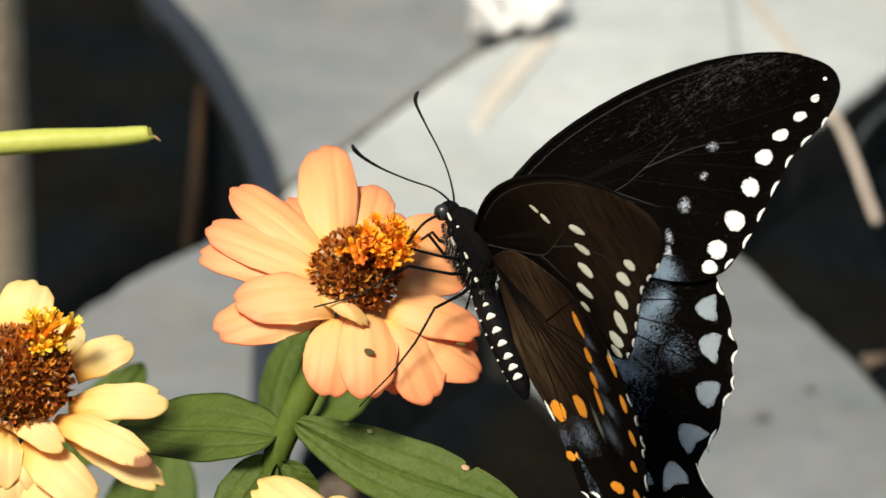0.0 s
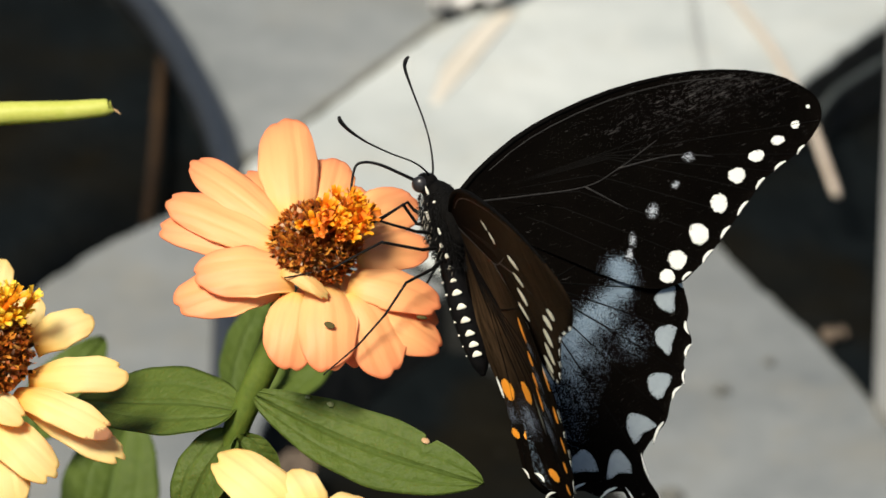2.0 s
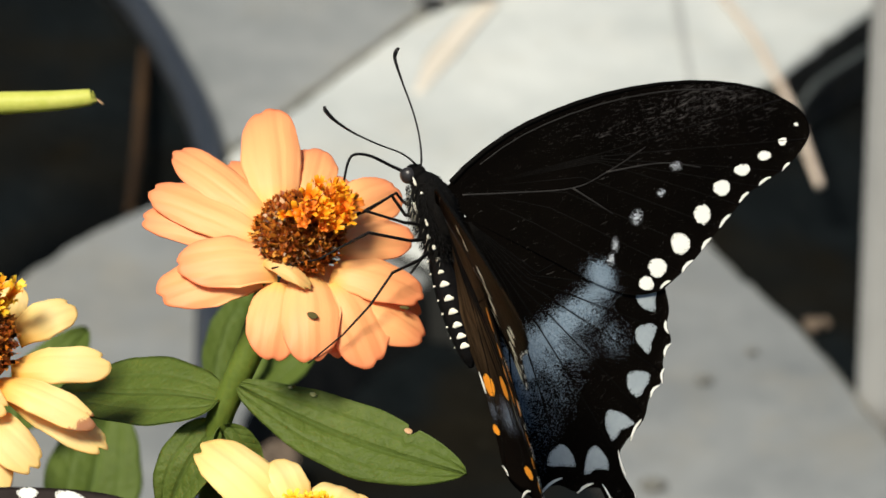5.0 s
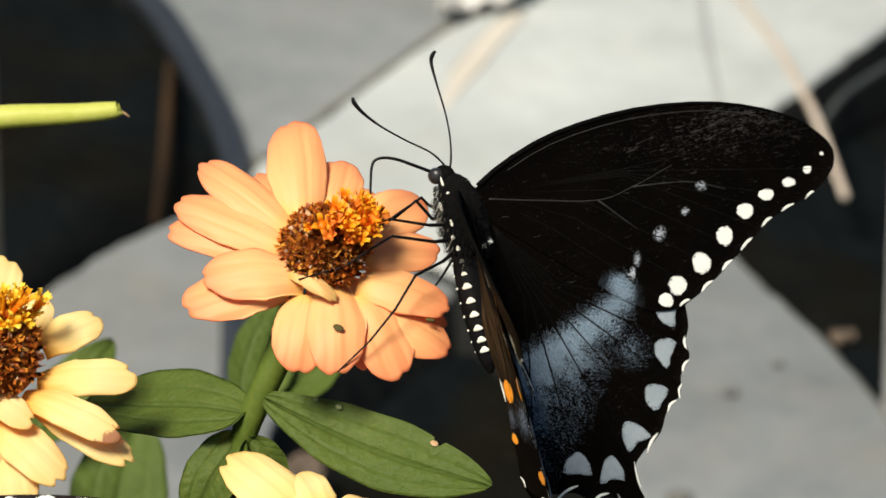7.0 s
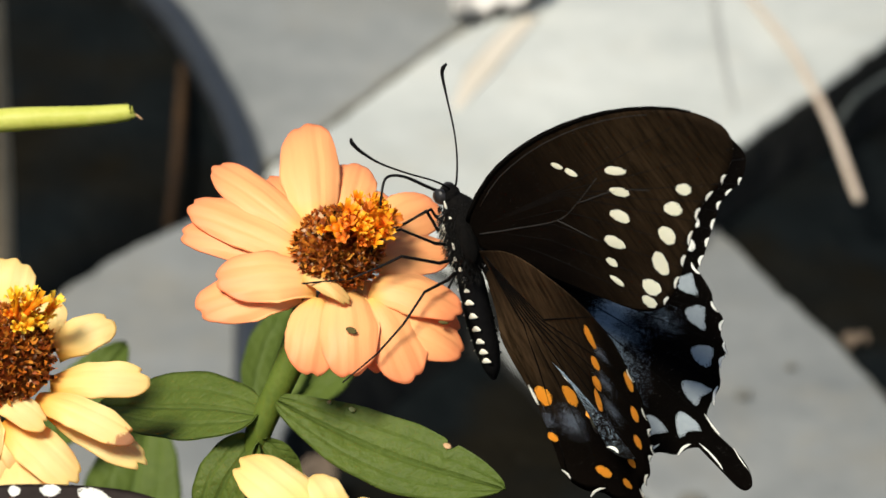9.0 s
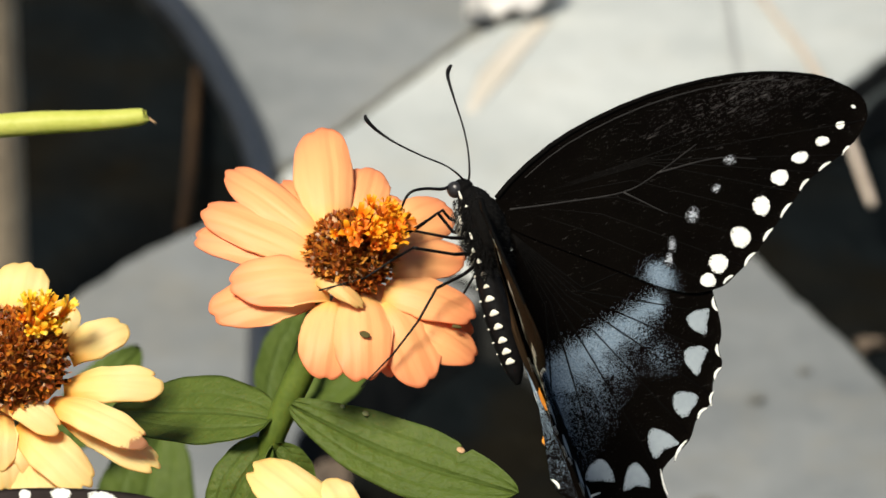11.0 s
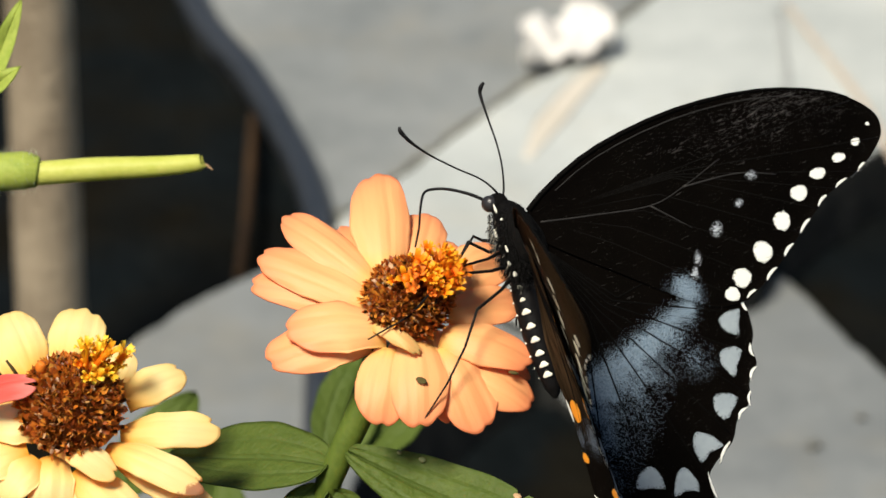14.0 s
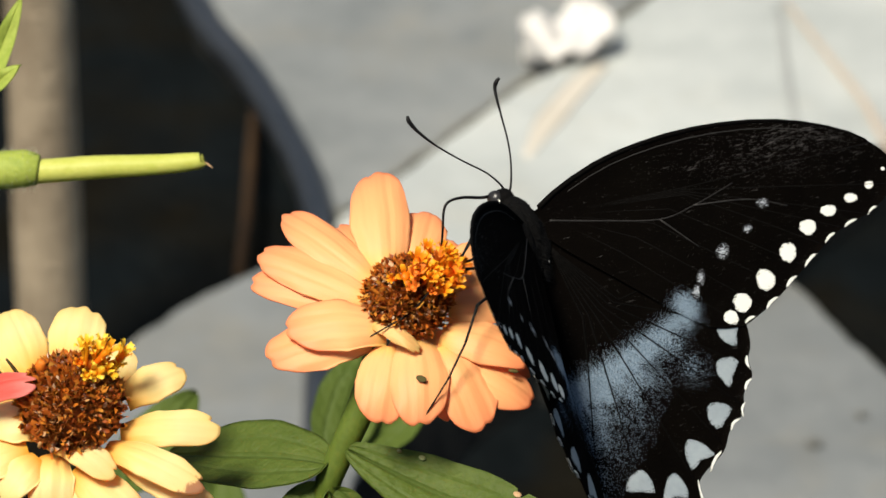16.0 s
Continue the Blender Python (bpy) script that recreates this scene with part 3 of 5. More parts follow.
def disc(parent, centre, axis, radius, height, fresh, seed, crown=(0.0, 0.0), spread=0.75, gold=0.25, coarse=1.0, tall=1.0, flakes=1500):
    """The domed centre: brown chaff scales all round, orange florets on the crown."""
    rng = random.Random(seed)
    axis = Vector(axis).normalized()
    x = axis.cross(Vector((0, 1, 0.2))).normalized()
    y = axis.cross(x)
    c = Vector(centre)

    def on(r, a, lift=0.0):
        """A place and normal on the dome; r from 0 at the top to 1 at the rim."""
        h = height * math.sqrt(max(0.0, 1 - r * r))
        p = c + (x * math.cos(a) + y * math.sin(a)) * radius * r + axis * h
        nrm = ((x * math.cos(a) + y * math.sin(a)) * r / radius + axis * max(0.15, math.sqrt(max(0, 1 - r * r))) / height).normalized()
        return p + nrm * lift, nrm

    verts, faces = [], []
    for i in range(11):
        for j in range(24):
            verts.append(lean(on(1 - i / 10, j * math.pi / 12, -0.3)[0]))
    for i in range(10):
        for j in range(24):
            k = (j + 1) % 24
            faces.append((i * 24 + j, i * 24 + k, (i + 1) * 24 + k, (i + 1) * 24 + j))
    part("disc", (verts, faces), DISC, parent, "domed brown seed disc", True)
    verts, faces = [], []
    for i in range(flakes):
        r, a = math.sqrt(rng.uniform(0.0, 1.0)), rng.uniform(0, 6.2832)
        p, nrm = on(min(r, 0.995), a, -0.1)
        d = (nrm + Vector((rng.gauss(0, 0.4), rng.gauss(0, 0.4), rng.gauss(0, 0.3))) + axis * 0.35).normalized()
        s = d.orthogonal().normalized()
        s = (Matrix.Rotation(rng.uniform(0, 6.28), 3, d) @ s)
        o = d.cross(s)
        size, wide = rng.uniform(0.6, 1.5) * coarse, rng.uniform(0.16, 0.36) * coarse
        n = len(verts)
        verts += [lean(p + s * wide), lean(p - s * wide), lean(p + o * wide * 0.7), lean(p + d * size * 0.6 + s * wide * 1.1), lean(p + d * size * 0.6 - s * wide * 1.1), lean(p + d * size)]
        faces += [(n, n + 2, n + 3), (n + 2, n + 1, n + 4), (n + 2, n + 4, n + 3), (n + 3, n + 4, n + 5), (n + 1, n, n + 3), (n + 1, n + 3, n + 4)]
    tagged(part("chaff", (verts, faces), CHAFF, parent, "dry brown chaff scales", True), kind="stuff")
    meshes = [floret_mesh(seed * 7 + k) for k in range(4)]
    for i in range(fresh):
        r, a = math.sqrt(rng.uniform(0, 1)) * spread, rng.uniform(0, 6.2832)
        q = Vector((crown[0] + r * math.cos(a), crown[1] + r * math.sin(a)))
        rr = min(0.97, q.length)
        p, nrm = on(rr, math.atan2(q.y, q.x), -0.6)
        d = (nrm * 0.7 + axis * 0.4 + Vector((rng.gauss(0, 0.36), rng.gauss(0, 0.36), 0))).normalized()
        m = LEAN @ Matrix.Translation(p * MM) @ d.to_track_quat("Z", "Y").to_matrix().to_4x4() @ pose(0, 0, 0, 0, 0, rng.uniform(0, 360)) @ Matrix.Diagonal((*[rng.uniform(0.7, 1.4)] * 2, rng.uniform(0.9, 2.2) * tall, 1.0))
        ob = part("floret", meshes[i % 4], FLORET_GOLD if rng.random() < gold else FLORET if rng.random() < 0.85 else FLORET_OLD, parent, "", True)
        ob.matrix_basis = m
    return on


def leaf(name, base, tip, width, parent, normal=(0, 0.5, 0.86), bulge=1.5, fold=0.12, seed=0, label="", slim=0.62, nick=0.0, peak=0.9, sag=0.0):
    """A pointed oval leaf with a sunk midrib and side veins."""
    rng = random.Random(seed)
    base, tip, normal = Vector(base), Vector(tip), Vector(normal).normalized()
    run = tip - base
    across = normal.cross(run).normalized()
    up = run.cross(across).normalized()
    nu, nv = 60, 21
    verts, vein = [], []
    ph = rng.uniform(0, 6)
    for layer in (0, 1):
        for i in range(nu + 1):
            u = i / nu
            w = width * 0.5 * (max(0.0, math.sin(math.pi * u ** peak)) ** slim * (1 - 0.08 * u) + 0.1 * (1 - u)) * (1 + 0.018 * math.sin(u * 23 + ph))
            for j in range(nv):
                v = -1 + 2 * j / (nv - 1)
                h = bulge * math.sin(math.pi * u) + fold * width * abs(v) ** 1.3 * (1 - 0.4 * u) + 0.25 * math.sin(u * 9 + ph + v * 2)
                side = 0.5 + 0.5 * math.cos((u * 9 - abs(v) * 2.2) * 2 * math.pi)
                h += -0.22 * math.exp(-(v / 0.07) ** 2) + 0.03 * side
                bite = 1 - (nick * math.exp(-((u - 0.72) / 0.016) ** 4) if v > 0 else 0.0)
                verts.append(lean(base + run * u + across * (w * v * bite + sag * math.sin(math.pi * u)) + up * (h - 0.3 * layer)))
                vein.append(min(1.0, math.exp(-(v / 0.06) ** 2) + 0.45 * math.exp(-((abs(v) - 0.5) / 0.05) ** 2) + 0.4 * max(0.0, abs(v) - 0.93) / 0.07 + 0.14 * max(0.0, 1 - side * 5)))
    faces = []
    n = (nu + 1) * nv
    for layer in (0, 1):
        for i in range(nu):
            for j in range(nv - 1):
                q = [layer * n + i * nv + j, layer * n + i * nv + j + 1, layer * n + (i + 1) * nv + j + 1, layer * n + (i + 1) * nv + j]
                faces.append(tuple(q if layer == 0 else q[::-1]))
    for i in range(nu):
        for j in (0, nv - 1):
            faces.append((i * nv + j, (i + 1) * nv + j, n + (i + 1) * nv + j, n + i * nv + j))
    me = bpy.data.meshes.new(name)
    me.from_pydata(verts, [], faces)
    values(me, "vein", vein)
    return part(name, me, LEAF, parent, label, True)


def zinnia(foot, label):
    ob = new("zinnia")
    ob.matrix_basis = Matrix.Translation(foot)
    return tagged(ob, label, "flower", "zinnias")


def seated(axis, centre, x, y, drop=0.0):
    """A point of the petals' plane, lowered by drop."""
    a = Vector(axis).normalized()
    c = Vector(centre)
    z = c.z - (a.x * (x - c.x) + a.y * (y - c.y)) / a.z
    return Vector((x, y, z - drop / a.z))


def orange_zinnia():
    axis, centre = (0.1, 0.5, 0.86), (-12.4, -3.9, 0.0)
    ob = zinnia((-0.024, 0.02, 0.0), "orange zinnia in full bloom with a brown and orange centre")
    # base, tip, width, how far it lies under its neighbours, bulge
    rays = [
        (-15.5, 0.9, -17.1, 15.2, 8.6, 0.0, 1.0), (-17.1, -0.9, -30.3, 9.0, 6.6, 0.3, 0.9), (-17.1, -3.6, -33.5, 3.4, 7.0, 0.4, 1.0),
        (-15.3, -7.1, -29.5, -7.3, 8.0, -0.9, 1.5), (-14.7, -9.9, -16.6, -20.4, 8.0, 0.9, 1.2), (-11.1, -8.7, -10.3, -20.7, 8.6, -0.6, 1.4),
        (-7.5, -9.9, -1.3, -21.2, 8.6, 1.1, 1.2), (-7.5, -7.9, 5.4, -11.7, 6.9, -0.3, 1.2), (-6.7, -4.7, 4.1, -3.4, 6.4, 0.6, 1.0),
        (-7.5, -1.1, 1.7, 3.7, 8.0, 1.0, 1.0), (-11.5, 1.7, -9.7, 9.3, 7.6, 1.8, 0.6), (-17.9, -7.9, -32.2, -11.5, 8.2, 2.0, 1.0),
        (-17.4, -3.9, -34.6, -0.3, 6.2, 1.8, 0.6), (-5.9, -11.9, 5.4, -17.9, 7.4, 2.0, 0.9), (-16.3, -1.1, -22.2, 7.7, 4.4, 1.6, 0.4),
        (-10.3, 0.9, -5.5, 4.9, 5.0, 2.0, 0.4), (-11.5, -7.1, -13.3, -19.1, 7.0, 2.4, 0.8), (-8.9, -7.5, -5.5, -20.3, 7.0, 2.4, 0.8), (-6.3, -9.3, 5.1, -14.6, 6.4, 2.6, 0.9),
    ]
    for i, (bx, by, tx, ty, w, low, bulge) in enumerate(rays):
        r = math.hypot(tx - centre[0], ty - centre[1])
        b = seated(axis, centre, bx, by, 0.4 + low * 0.5)
        t = seated(axis, centre, tx, ty, low + 0.07 * r)
        petal("petal", b, t, w, axis, ORANGE_PETAL, ob, bulge, seed=i + 1)
    petal("petal", seated(axis, centre, -17.0, -6.6, -1.4), seated(axis, centre, -10.5, -10.3, -2.6), 2.6, axis, CREAM_PETAL, ob, 0.9, 0.3, 0.06, 40, "small curled pale inner petal")
    disc(ob, centre, axis, 6.0, 6.4, 34, 5, (-0.36, -0.2), 0.62, 0.45, 1.1, 1.25)
    hole = lean(seated(axis, centre, -10.3, -14.4, -1.75))
    part("petal_hole", scaled(ball((0, 0, 0), (0.8, 0.5, 0.12)), Matrix.Translation(hole) @ LEAN.to_3x3().to_4x4() @ pose(0, 0, 0, -25, 0, -20) @ Matrix.Scale(MM, 4)), HOLE, ob, "small dark hole in a petal", True)
    crumb = lean(seated(axis, centre, 2.6, -13.4, 0.6))
    part("crumb", scaled(ball((0, 0, 0), (0.8, 0.28, 0.3), 6, 9), Matrix.Translation(crumb) @ LEAN.to_3x3().to_4x4() @ pose(0, 0, 0, 0, 0, -8) @ Matrix.Scale(MM, 4)), HOLE, ob, "dark crumb caught between petals", True)
    stem = [lean((-15.5, -9.5, -3)), lean((-18.8, -18.3, -5)), lean((-22.2, -25.8, -7)), lean((-24.1, -31.0, -9)), lean((-25.0, -41.4, -16)), lean((-25.7, -68.5, -60)), Vector((-0.024, 0.02, 0.0))]
    part("stem", tube(stem, [0.0025, 0.0021, 0.0019, 0.0019, 0.0019, 0.0018, 0.0018], 14, 6), STALK, ob, "thick green stem", True)
    leaf("leaf", (-21.1, -24.6, -5), (11.3, -36.7, 6), 10.6, ob, (0.42, 0.1, 0.9), -1.0, 0.05, 1, "long green leaf with a nick in its edge", 0.6, 0.3, 1.15, -1.0)
    # pale blemishes and a healed scar on the long leaf
    run, away = Vector((32.4, -12.1, 11.0)), Vector((0.42, 0.1, 0.9)).normalized()
    aside = away.cross(run).normalized()
    for along, off, size, material, name in ((0.2, 2.6, 0.3, BLEMISH, "blemish"), (0.3, 2.9, 0.42, BLEMISH, "blemish"), (0.715, 2.9, 0.5, SCAR, "scar")):
        spot = Vector((-21.1, -24.6, -5)) + run * along + aside * off + away * (-1.0 * math.sin(math.pi * along) + 0.5)
        part(name, scaled(ball((0, 0, 0), (size * 1.3, size, 0.16), 6, 10), Matrix.Translation(lean(spot)) @ LEAN.to_3x3().to_4x4() @ pose(0, 0, 0, -38, 0, -20) @ Matrix.Scale(MM, 4)), material, ob, "pale spot on the leaf" if name == "blemish" else "dry tan scar", True)
    leaf("leaf", (-23.4, -26.6, -6), (-47.2, -26.0, -19), 11.6, ob, (-0.1, 0.6, 0.8), 1.2, 0.05, 2, "", 0.52)
    leaf("leaf", (-27.8, -31.6, -185), (-21.4, -11.3, -192), 11.2, ob, (0.1, 0.45, 0.88), 0.6, 0.1, 3)
    leaf("leaf", (-25.6, -31.6, -185), (-10.3, -19.6, -192), 10.1, ob, (-0.1, 0.5, 0.85), 0.6, 0.1, 4)
    part("branch", tube([lean((-25.2, -44.6, -22)), lean((-26.5, -43.0, -100)), lean((-26.7, -29.9, -185))], [0.0016, 0.0014, 0.001], 10, 6), STALK, ob, "thin green side shoot", True)
    leaf("leaf", (-24.2, -29.8, -8), (-31.8, -43.4, -8), 8.6, ob, (-0.2, 0.5, 0.85), 1.2, 0.14, 5)
    leaf("leaf", (-23.8, -30.2, -7), (-19.1, -41.4, -10), 7.6, ob, (0.2, 0.5, 0.85), 1.2, 0.14, 6)
    return ob


orange_zinnia()


def yellow_zinnia():
    axis, centre = (-0.02, 0.52, 0.85), (-58.5, -19.4, 4.0)
    ob = zinnia((-0.064, 0.01, 0.0), "pale yellow zinnia with a tall brown centre and frayed petals")
    rays = [
        (-52.2, -17.1, -44.0, -13.0, 6.0, 0.2, 0.8), (-52.6, -21.9, -38.6, -21.1, 5.8, 0.0, 1.0), (-54.5, -23.8, -40.6, -29.6, 5.4, -0.4, 1.4),
        (-53.0, -24.6, -39.2, -33.4, 5.6, 3.8, 0.8), (-61.3, -23.4, -53.0, -27.8, 4.6, -0.9, 1.6), (-58.9, -27.0, -48.6, -35.8, 7.0, 3.4, 1.2),
        (-63.3, -21.1, -70.9, -20.3, 6.6, -1.2, 1.4), (-62.1, -25.0, -62.5, -33.6, 6.8, 2.6, 1.4), (-58.9, -27.4, -55.2, -34.2, 6.0, 4.4, 1.2), (-64.1, -25.4, -69.7, -31.0, 6.6, 1.6, 1.4), (-60.1, -12.7, -58.5, -4.1, 8.2, 0.5, 0.8),
        (-65.7, -13.5, -70.1, -5.1, 8.6, 0.2, 0.8), (-61.7, -27.8, -60.9, -36.6, 7.6, 5.0, 1.2), (-57.7, -28.6, -54.9, -40.6, 8.0, 6.0, 0.8),
        (-66.5, -17.5, -77.7, -16.7, 7.4, 0.4, 1.0), (-65.7, -23.8, -75.3, -27.0, 7.4, 0.8, 1.0), (-54.5, -15.9, -53.0, -9.5, 6.0, 2.2, 0.4),
    ]
    for i, (bx, by, tx, ty, w, low, bulge) in enumerate(rays):
        r = math.hypot(tx - centre[0], ty - centre[1])
        b = seated(axis, centre, bx, by, 0.4 + low * 0.5)
        t = seated(axis, centre, tx, ty, low + 0.07 * r)
        petal("petal", b, t, w, axis, SCORCHED_PETAL if i == 2 else YELLOW_PETAL, ob, bulge, seed=i + 61, notch=0.07, blunt=2.7, label="petal with a scorched brown edge" if i == 2 else "")
    petal("petal", seated(axis, centre, -72.5, -16.6, -5.5), seated(axis, centre, -64.0, -14.8, -8.4), 4.4, axis, PINK_PETAL, ob, 0.7, 0.1, 0.2, 92, "torn pinkish red petal")
    disc(ob, (-59.4, -19.2, 4.0), axis, 7.2, 8.4, 20, 9, (-0.52, -0.44), 0.24, 0.94, 1.3, 1.3, 1500)
    # withered remains at the back of the disc
    part("withered_floret", tube([lean((-66.6, -14.2, 7.5)), lean((-67.4, -12.8, 9.0)), lean((-68.3, -11.6, 9.6))], [0.0003, 0.00028, 0.00016], 7, 4), HOLE, ob, "dark withered thread", True)
    part("withered_floret", tube([lean((-63.4, -13.8, 7.5)), lean((-63.5, -12.6, 9.2)), lean((-63.2, -11.9, 9.8))], [0.0006, 0.00085, 0.0006], 9, 4), FLORET_OLD, ob, "shrunken rusty floret", True)
    stem = [lean((-59.3, -27.0, -2)), lean((-60.5, -36.6, -8)), lean((-60.9, -60.5, -50)), Vector((-0.064, 0.01, 0.0))]
    part("stem", tube(stem, [0.0026, 0.0023, 0.002, 0.002], 12, 6), STALK, ob, "thick green stem", True)
    leaf("leaf", (-53.1, -60.1, -210), (-47.7, -31.4, -216), 16.6, ob, (0.1, 0.5, 0.86), 1.5, 0.1, 11)
    part("branch", tube([lean((-60.9, -60.5, -50)), lean((-57.0, -66.0, -130)), lean((-53.1, -59.2, -210))], [0.0016, 0.0014, 0.001], 10, 6), STALK, ob, "thin green side shoot", True)
    leaf("leaf", (-64.4, -37.4, -205), (-51.4, -19.9, -210), 10.8, ob, (0.0, 0.45, 0.89), 1.0, 0.1, 12)
    part("branch", tube([lean((-60.9, -60.5, -50)), lean((-62.5, -52.6, -130)), lean((-64.2, -36.7, -205))], [0.0016, 0.0014, 0.001], 10, 6), STALK, ob, "thin green side shoot", True)
    leaf("leaf", (-59.3, -35.0, -10), (-72.1, -43.0, -10), 11.0, ob, (0.0, 0.5, 0.86), 1.5, 0.1, 13)
    return ob


yellow_zinnia()


def low_zinnia():
    axis, centre = (0.0, 0.62, 0.78), (-10.4, -46.2, 8.0)
    ob = zinnia((-0.01, -0.01, 0.0), "yellow zinnia with an orange centre growing low on its stem")
    rays = [(457, 846, 8.6), (572, 880, 8.0), (712, 924, 7.6), (775, 955, 7.8), (815, 1000, 8), (790, 1070, 8), (720, 1110, 8), (640, 1120, 8), (560, 1100, 8), (500, 1060, 8), (420, 990, 7.6)]
    for i, (px, py, w) in enumerate(rays):
        tx, ty = (px - 784) / 12.54, (441 - py) / 12.54
        r = math.hypot(tx - centre[0], ty - centre[1])
        k = 4.5 / r
        b = seated(axis, centre, centre[0] + (tx - centre[0]) * k, centre[1] + (ty - centre[1]) * k, 0.4)
        petal("petal", b, seated(axis, centre, tx, ty, 0.04 * r), w, axis, YELLOW_PETAL, ob, 1.3, seed=i + 120, notch=0.07, blunt=3.0)
    disc(ob, centre, axis, 6.0, 4.0, 30, 13, (0.0, -0.1), 0.8, 0.96, 1.0, 0.75)
    stem = [lean((-11.3, -48.0, 4)), lean((-11.4, -52.0, 0)), lean((-11.5, -60.5, -8)), lean((-11.5, -60.5, -8)).lerp(Vector((-0.01, -0.01, 0.0)), 0.3), Vector((-0.01, -0.01, 0.0))]
    part("stem", tube(stem, [0.0024, 0.0022, 0.002, 0.002, 0.002], 12, 6), STALK, ob, "green stem", True)
    return ob


low_zinnia()


# ---- seed pod ----
def seed_pod():
    ob = new("seed_pod_stem")
    ob.matrix_basis = Matrix.Translation((-0.12, 0.06, 0.0))
    tagged(ob, "hairy green stalk with a long pale green seed pod", "plant")
    far = 1.043

    def at(x, y, depth=-60):
        """A point of the pod, which hangs behind the flower."""
        return Vector((x * far, y * far, depth))

    pod = [lean(at(-66.9, 14.9)), lean(at(-57.7, 15.6)), lean(at(-48.6, 16.0)), lean(at(-42.9, 16.5)), lean(at(-42.3, 16.6))]
    part("pod", tube(pod, [0.00185, 0.0018, 0.00155, 0.0013, 0.0009], 14, 6), POD, ob, "smooth pale yellow-green pod", True)
    part("pod_tip", tube([lean(at(-42.4, 16.5)), lean(at(-41.4, 16.1)), lean(at(-40.6, 15.5))], [0.0003, 0.0002, 0.0001], 6, 3), SCAR, ob, "dry thread at the tip", True)
    part("calyx", tube([lean(at(-75.2, 14.9)), lean(at(-71.1, 15.2)), lean(at(-67.7, 15.4)), lean(at(-65.7, 15.2))], [0.0017, 0.0029, 0.0029, 0.0023], 14, 5), SEPAL, ob, "hairy green calyx", True)
    for k, (a, b, w) in enumerate(((at(-74.3, 24.2), at(-68.0, 40.0, -58), 3.4), (at(-74.8, 25.0), at(-68.0, 30.2, -56), 3.0), (at(-75.2, 24.2), at(-72.7, 35.0, -63), 4.0))):
        n = leaf("sepal", a, b, w, ob, (0.1, 0.3, 0.95), 0.8, 0.2, 31 + k)
        n.data.materials.clear()
        n.data.materials.append(SEPAL)
    rng = random.Random(4)
    hairs = []
    for i in range(420):
        x, a = rng.uniform(-118, -8), rng.uniform(0, 6.283)
        px, py = (x - 784) / 12.02, (441 - 258) / 12.02
        d = Vector((rng.uniform(-0.3, 0.3), math.cos(a), math.sin(a)))
        p = at(px, py) + Vector((0, d.y, d.z)) * 2.5
        hairs.append(tube([lean(p), lean(p + d * rng.uniform(0.5, 1.3))], [0.000025, 0.00001], 3, 1))
    tagged(part("hairs", joined(hairs), HAIR, ob, "fine pale hairs", True), kind="stuff")
    part("stalk", tube([lean(at(-74.3, 26.7)), lean(at(-75.4, 15.1)), lean(at(-81.0, -4.9, -62)), lean(at(-86.0, -46.5, -64)), Vector((-0.12, 0.06, 0.0))], [0.0014, 0.0016, 0.0018, 0.0018, 0.0018], 10, 6), STALK, ob, "", True)
    return ob


seed_pod()

# ---- butterfly ----
FORE = [(0, 1), (4.8, 3.2), (11.5, 5.2), (17.7, 6.1), (25.5, 6.4), (33.3, 5.9), (41.2, 4.6), (48, 2.6), (54.3, -0.2), (57.9, -3), (59.8, -5.6), (59.8, -7.8),
        (58.5, -9.6), (55, -11.6), (50.8, -12.8), (46.5, -13.8), (42.5, -15.9), (38, -18.2), (34, -20.3), (29.9, -22), (26, -22.8), (20, -20.8), (10, -12), (2, -4.5), (-0.4, -1)]
HIND = [(0, 1), (10, 1), (20, -3.6), (25.7, -8.6), (28, -13), (28, -18), (27.4, -21.6), (26.2, -23.6), (26, -26), (23.8, -28), (22.6, -30.6), (19.6, -32.3),
        (17.4, -35), (13.6, -36.9), (11.6, -38.6), (11.4, -41.7), (12.2, -45), (12, -48), (10.7, -50.2), (9, -50.4), (8.1, -48.8), (8.3, -45.5), (7.8, -42.5),
        (5.6, -41.2), (3.4, -41), (1.5, -39.3), (-1, -38.6), (-2.8, -36.8), (-3.3, -34), (-2.1, -31), (-2, -24), (-2.2, -15), (-1.4, -9), (-0.8, -3)]


def camber(x, y, hind, side=1):
    """The gentle swell of a wing and the pleats between its veins."""
    a = math.atan2(y + 1.0, x + 3.0)
    r = math.hypot(x, y)
    swell = 0.9 * math.sin(min(1.0, r / 55.0) * math.pi)
    fold = -0.028 * max(0.0, 8.0 - x) ** 2 * min(1.0, abs(y) / 12.0) if hind else 0.0
    pleat = 0.05 * math.sin(a * (24 if not hind else 18)) * min(1.0, r / 18.0)
    lift = 0.0022 * max(0.0, x - 18.0) ** 2 if side < 0 and not hind else 0.0
    return swell + pleat + fold + lift


def dust_fore(x, y, top):
    if not top:
        return 0.0
    d = math.hypot((x - 18.6), (y + 18.0) * 0.9)
    return min(0.85, 1.5 * max(0.0, 1 - d / 2.9))


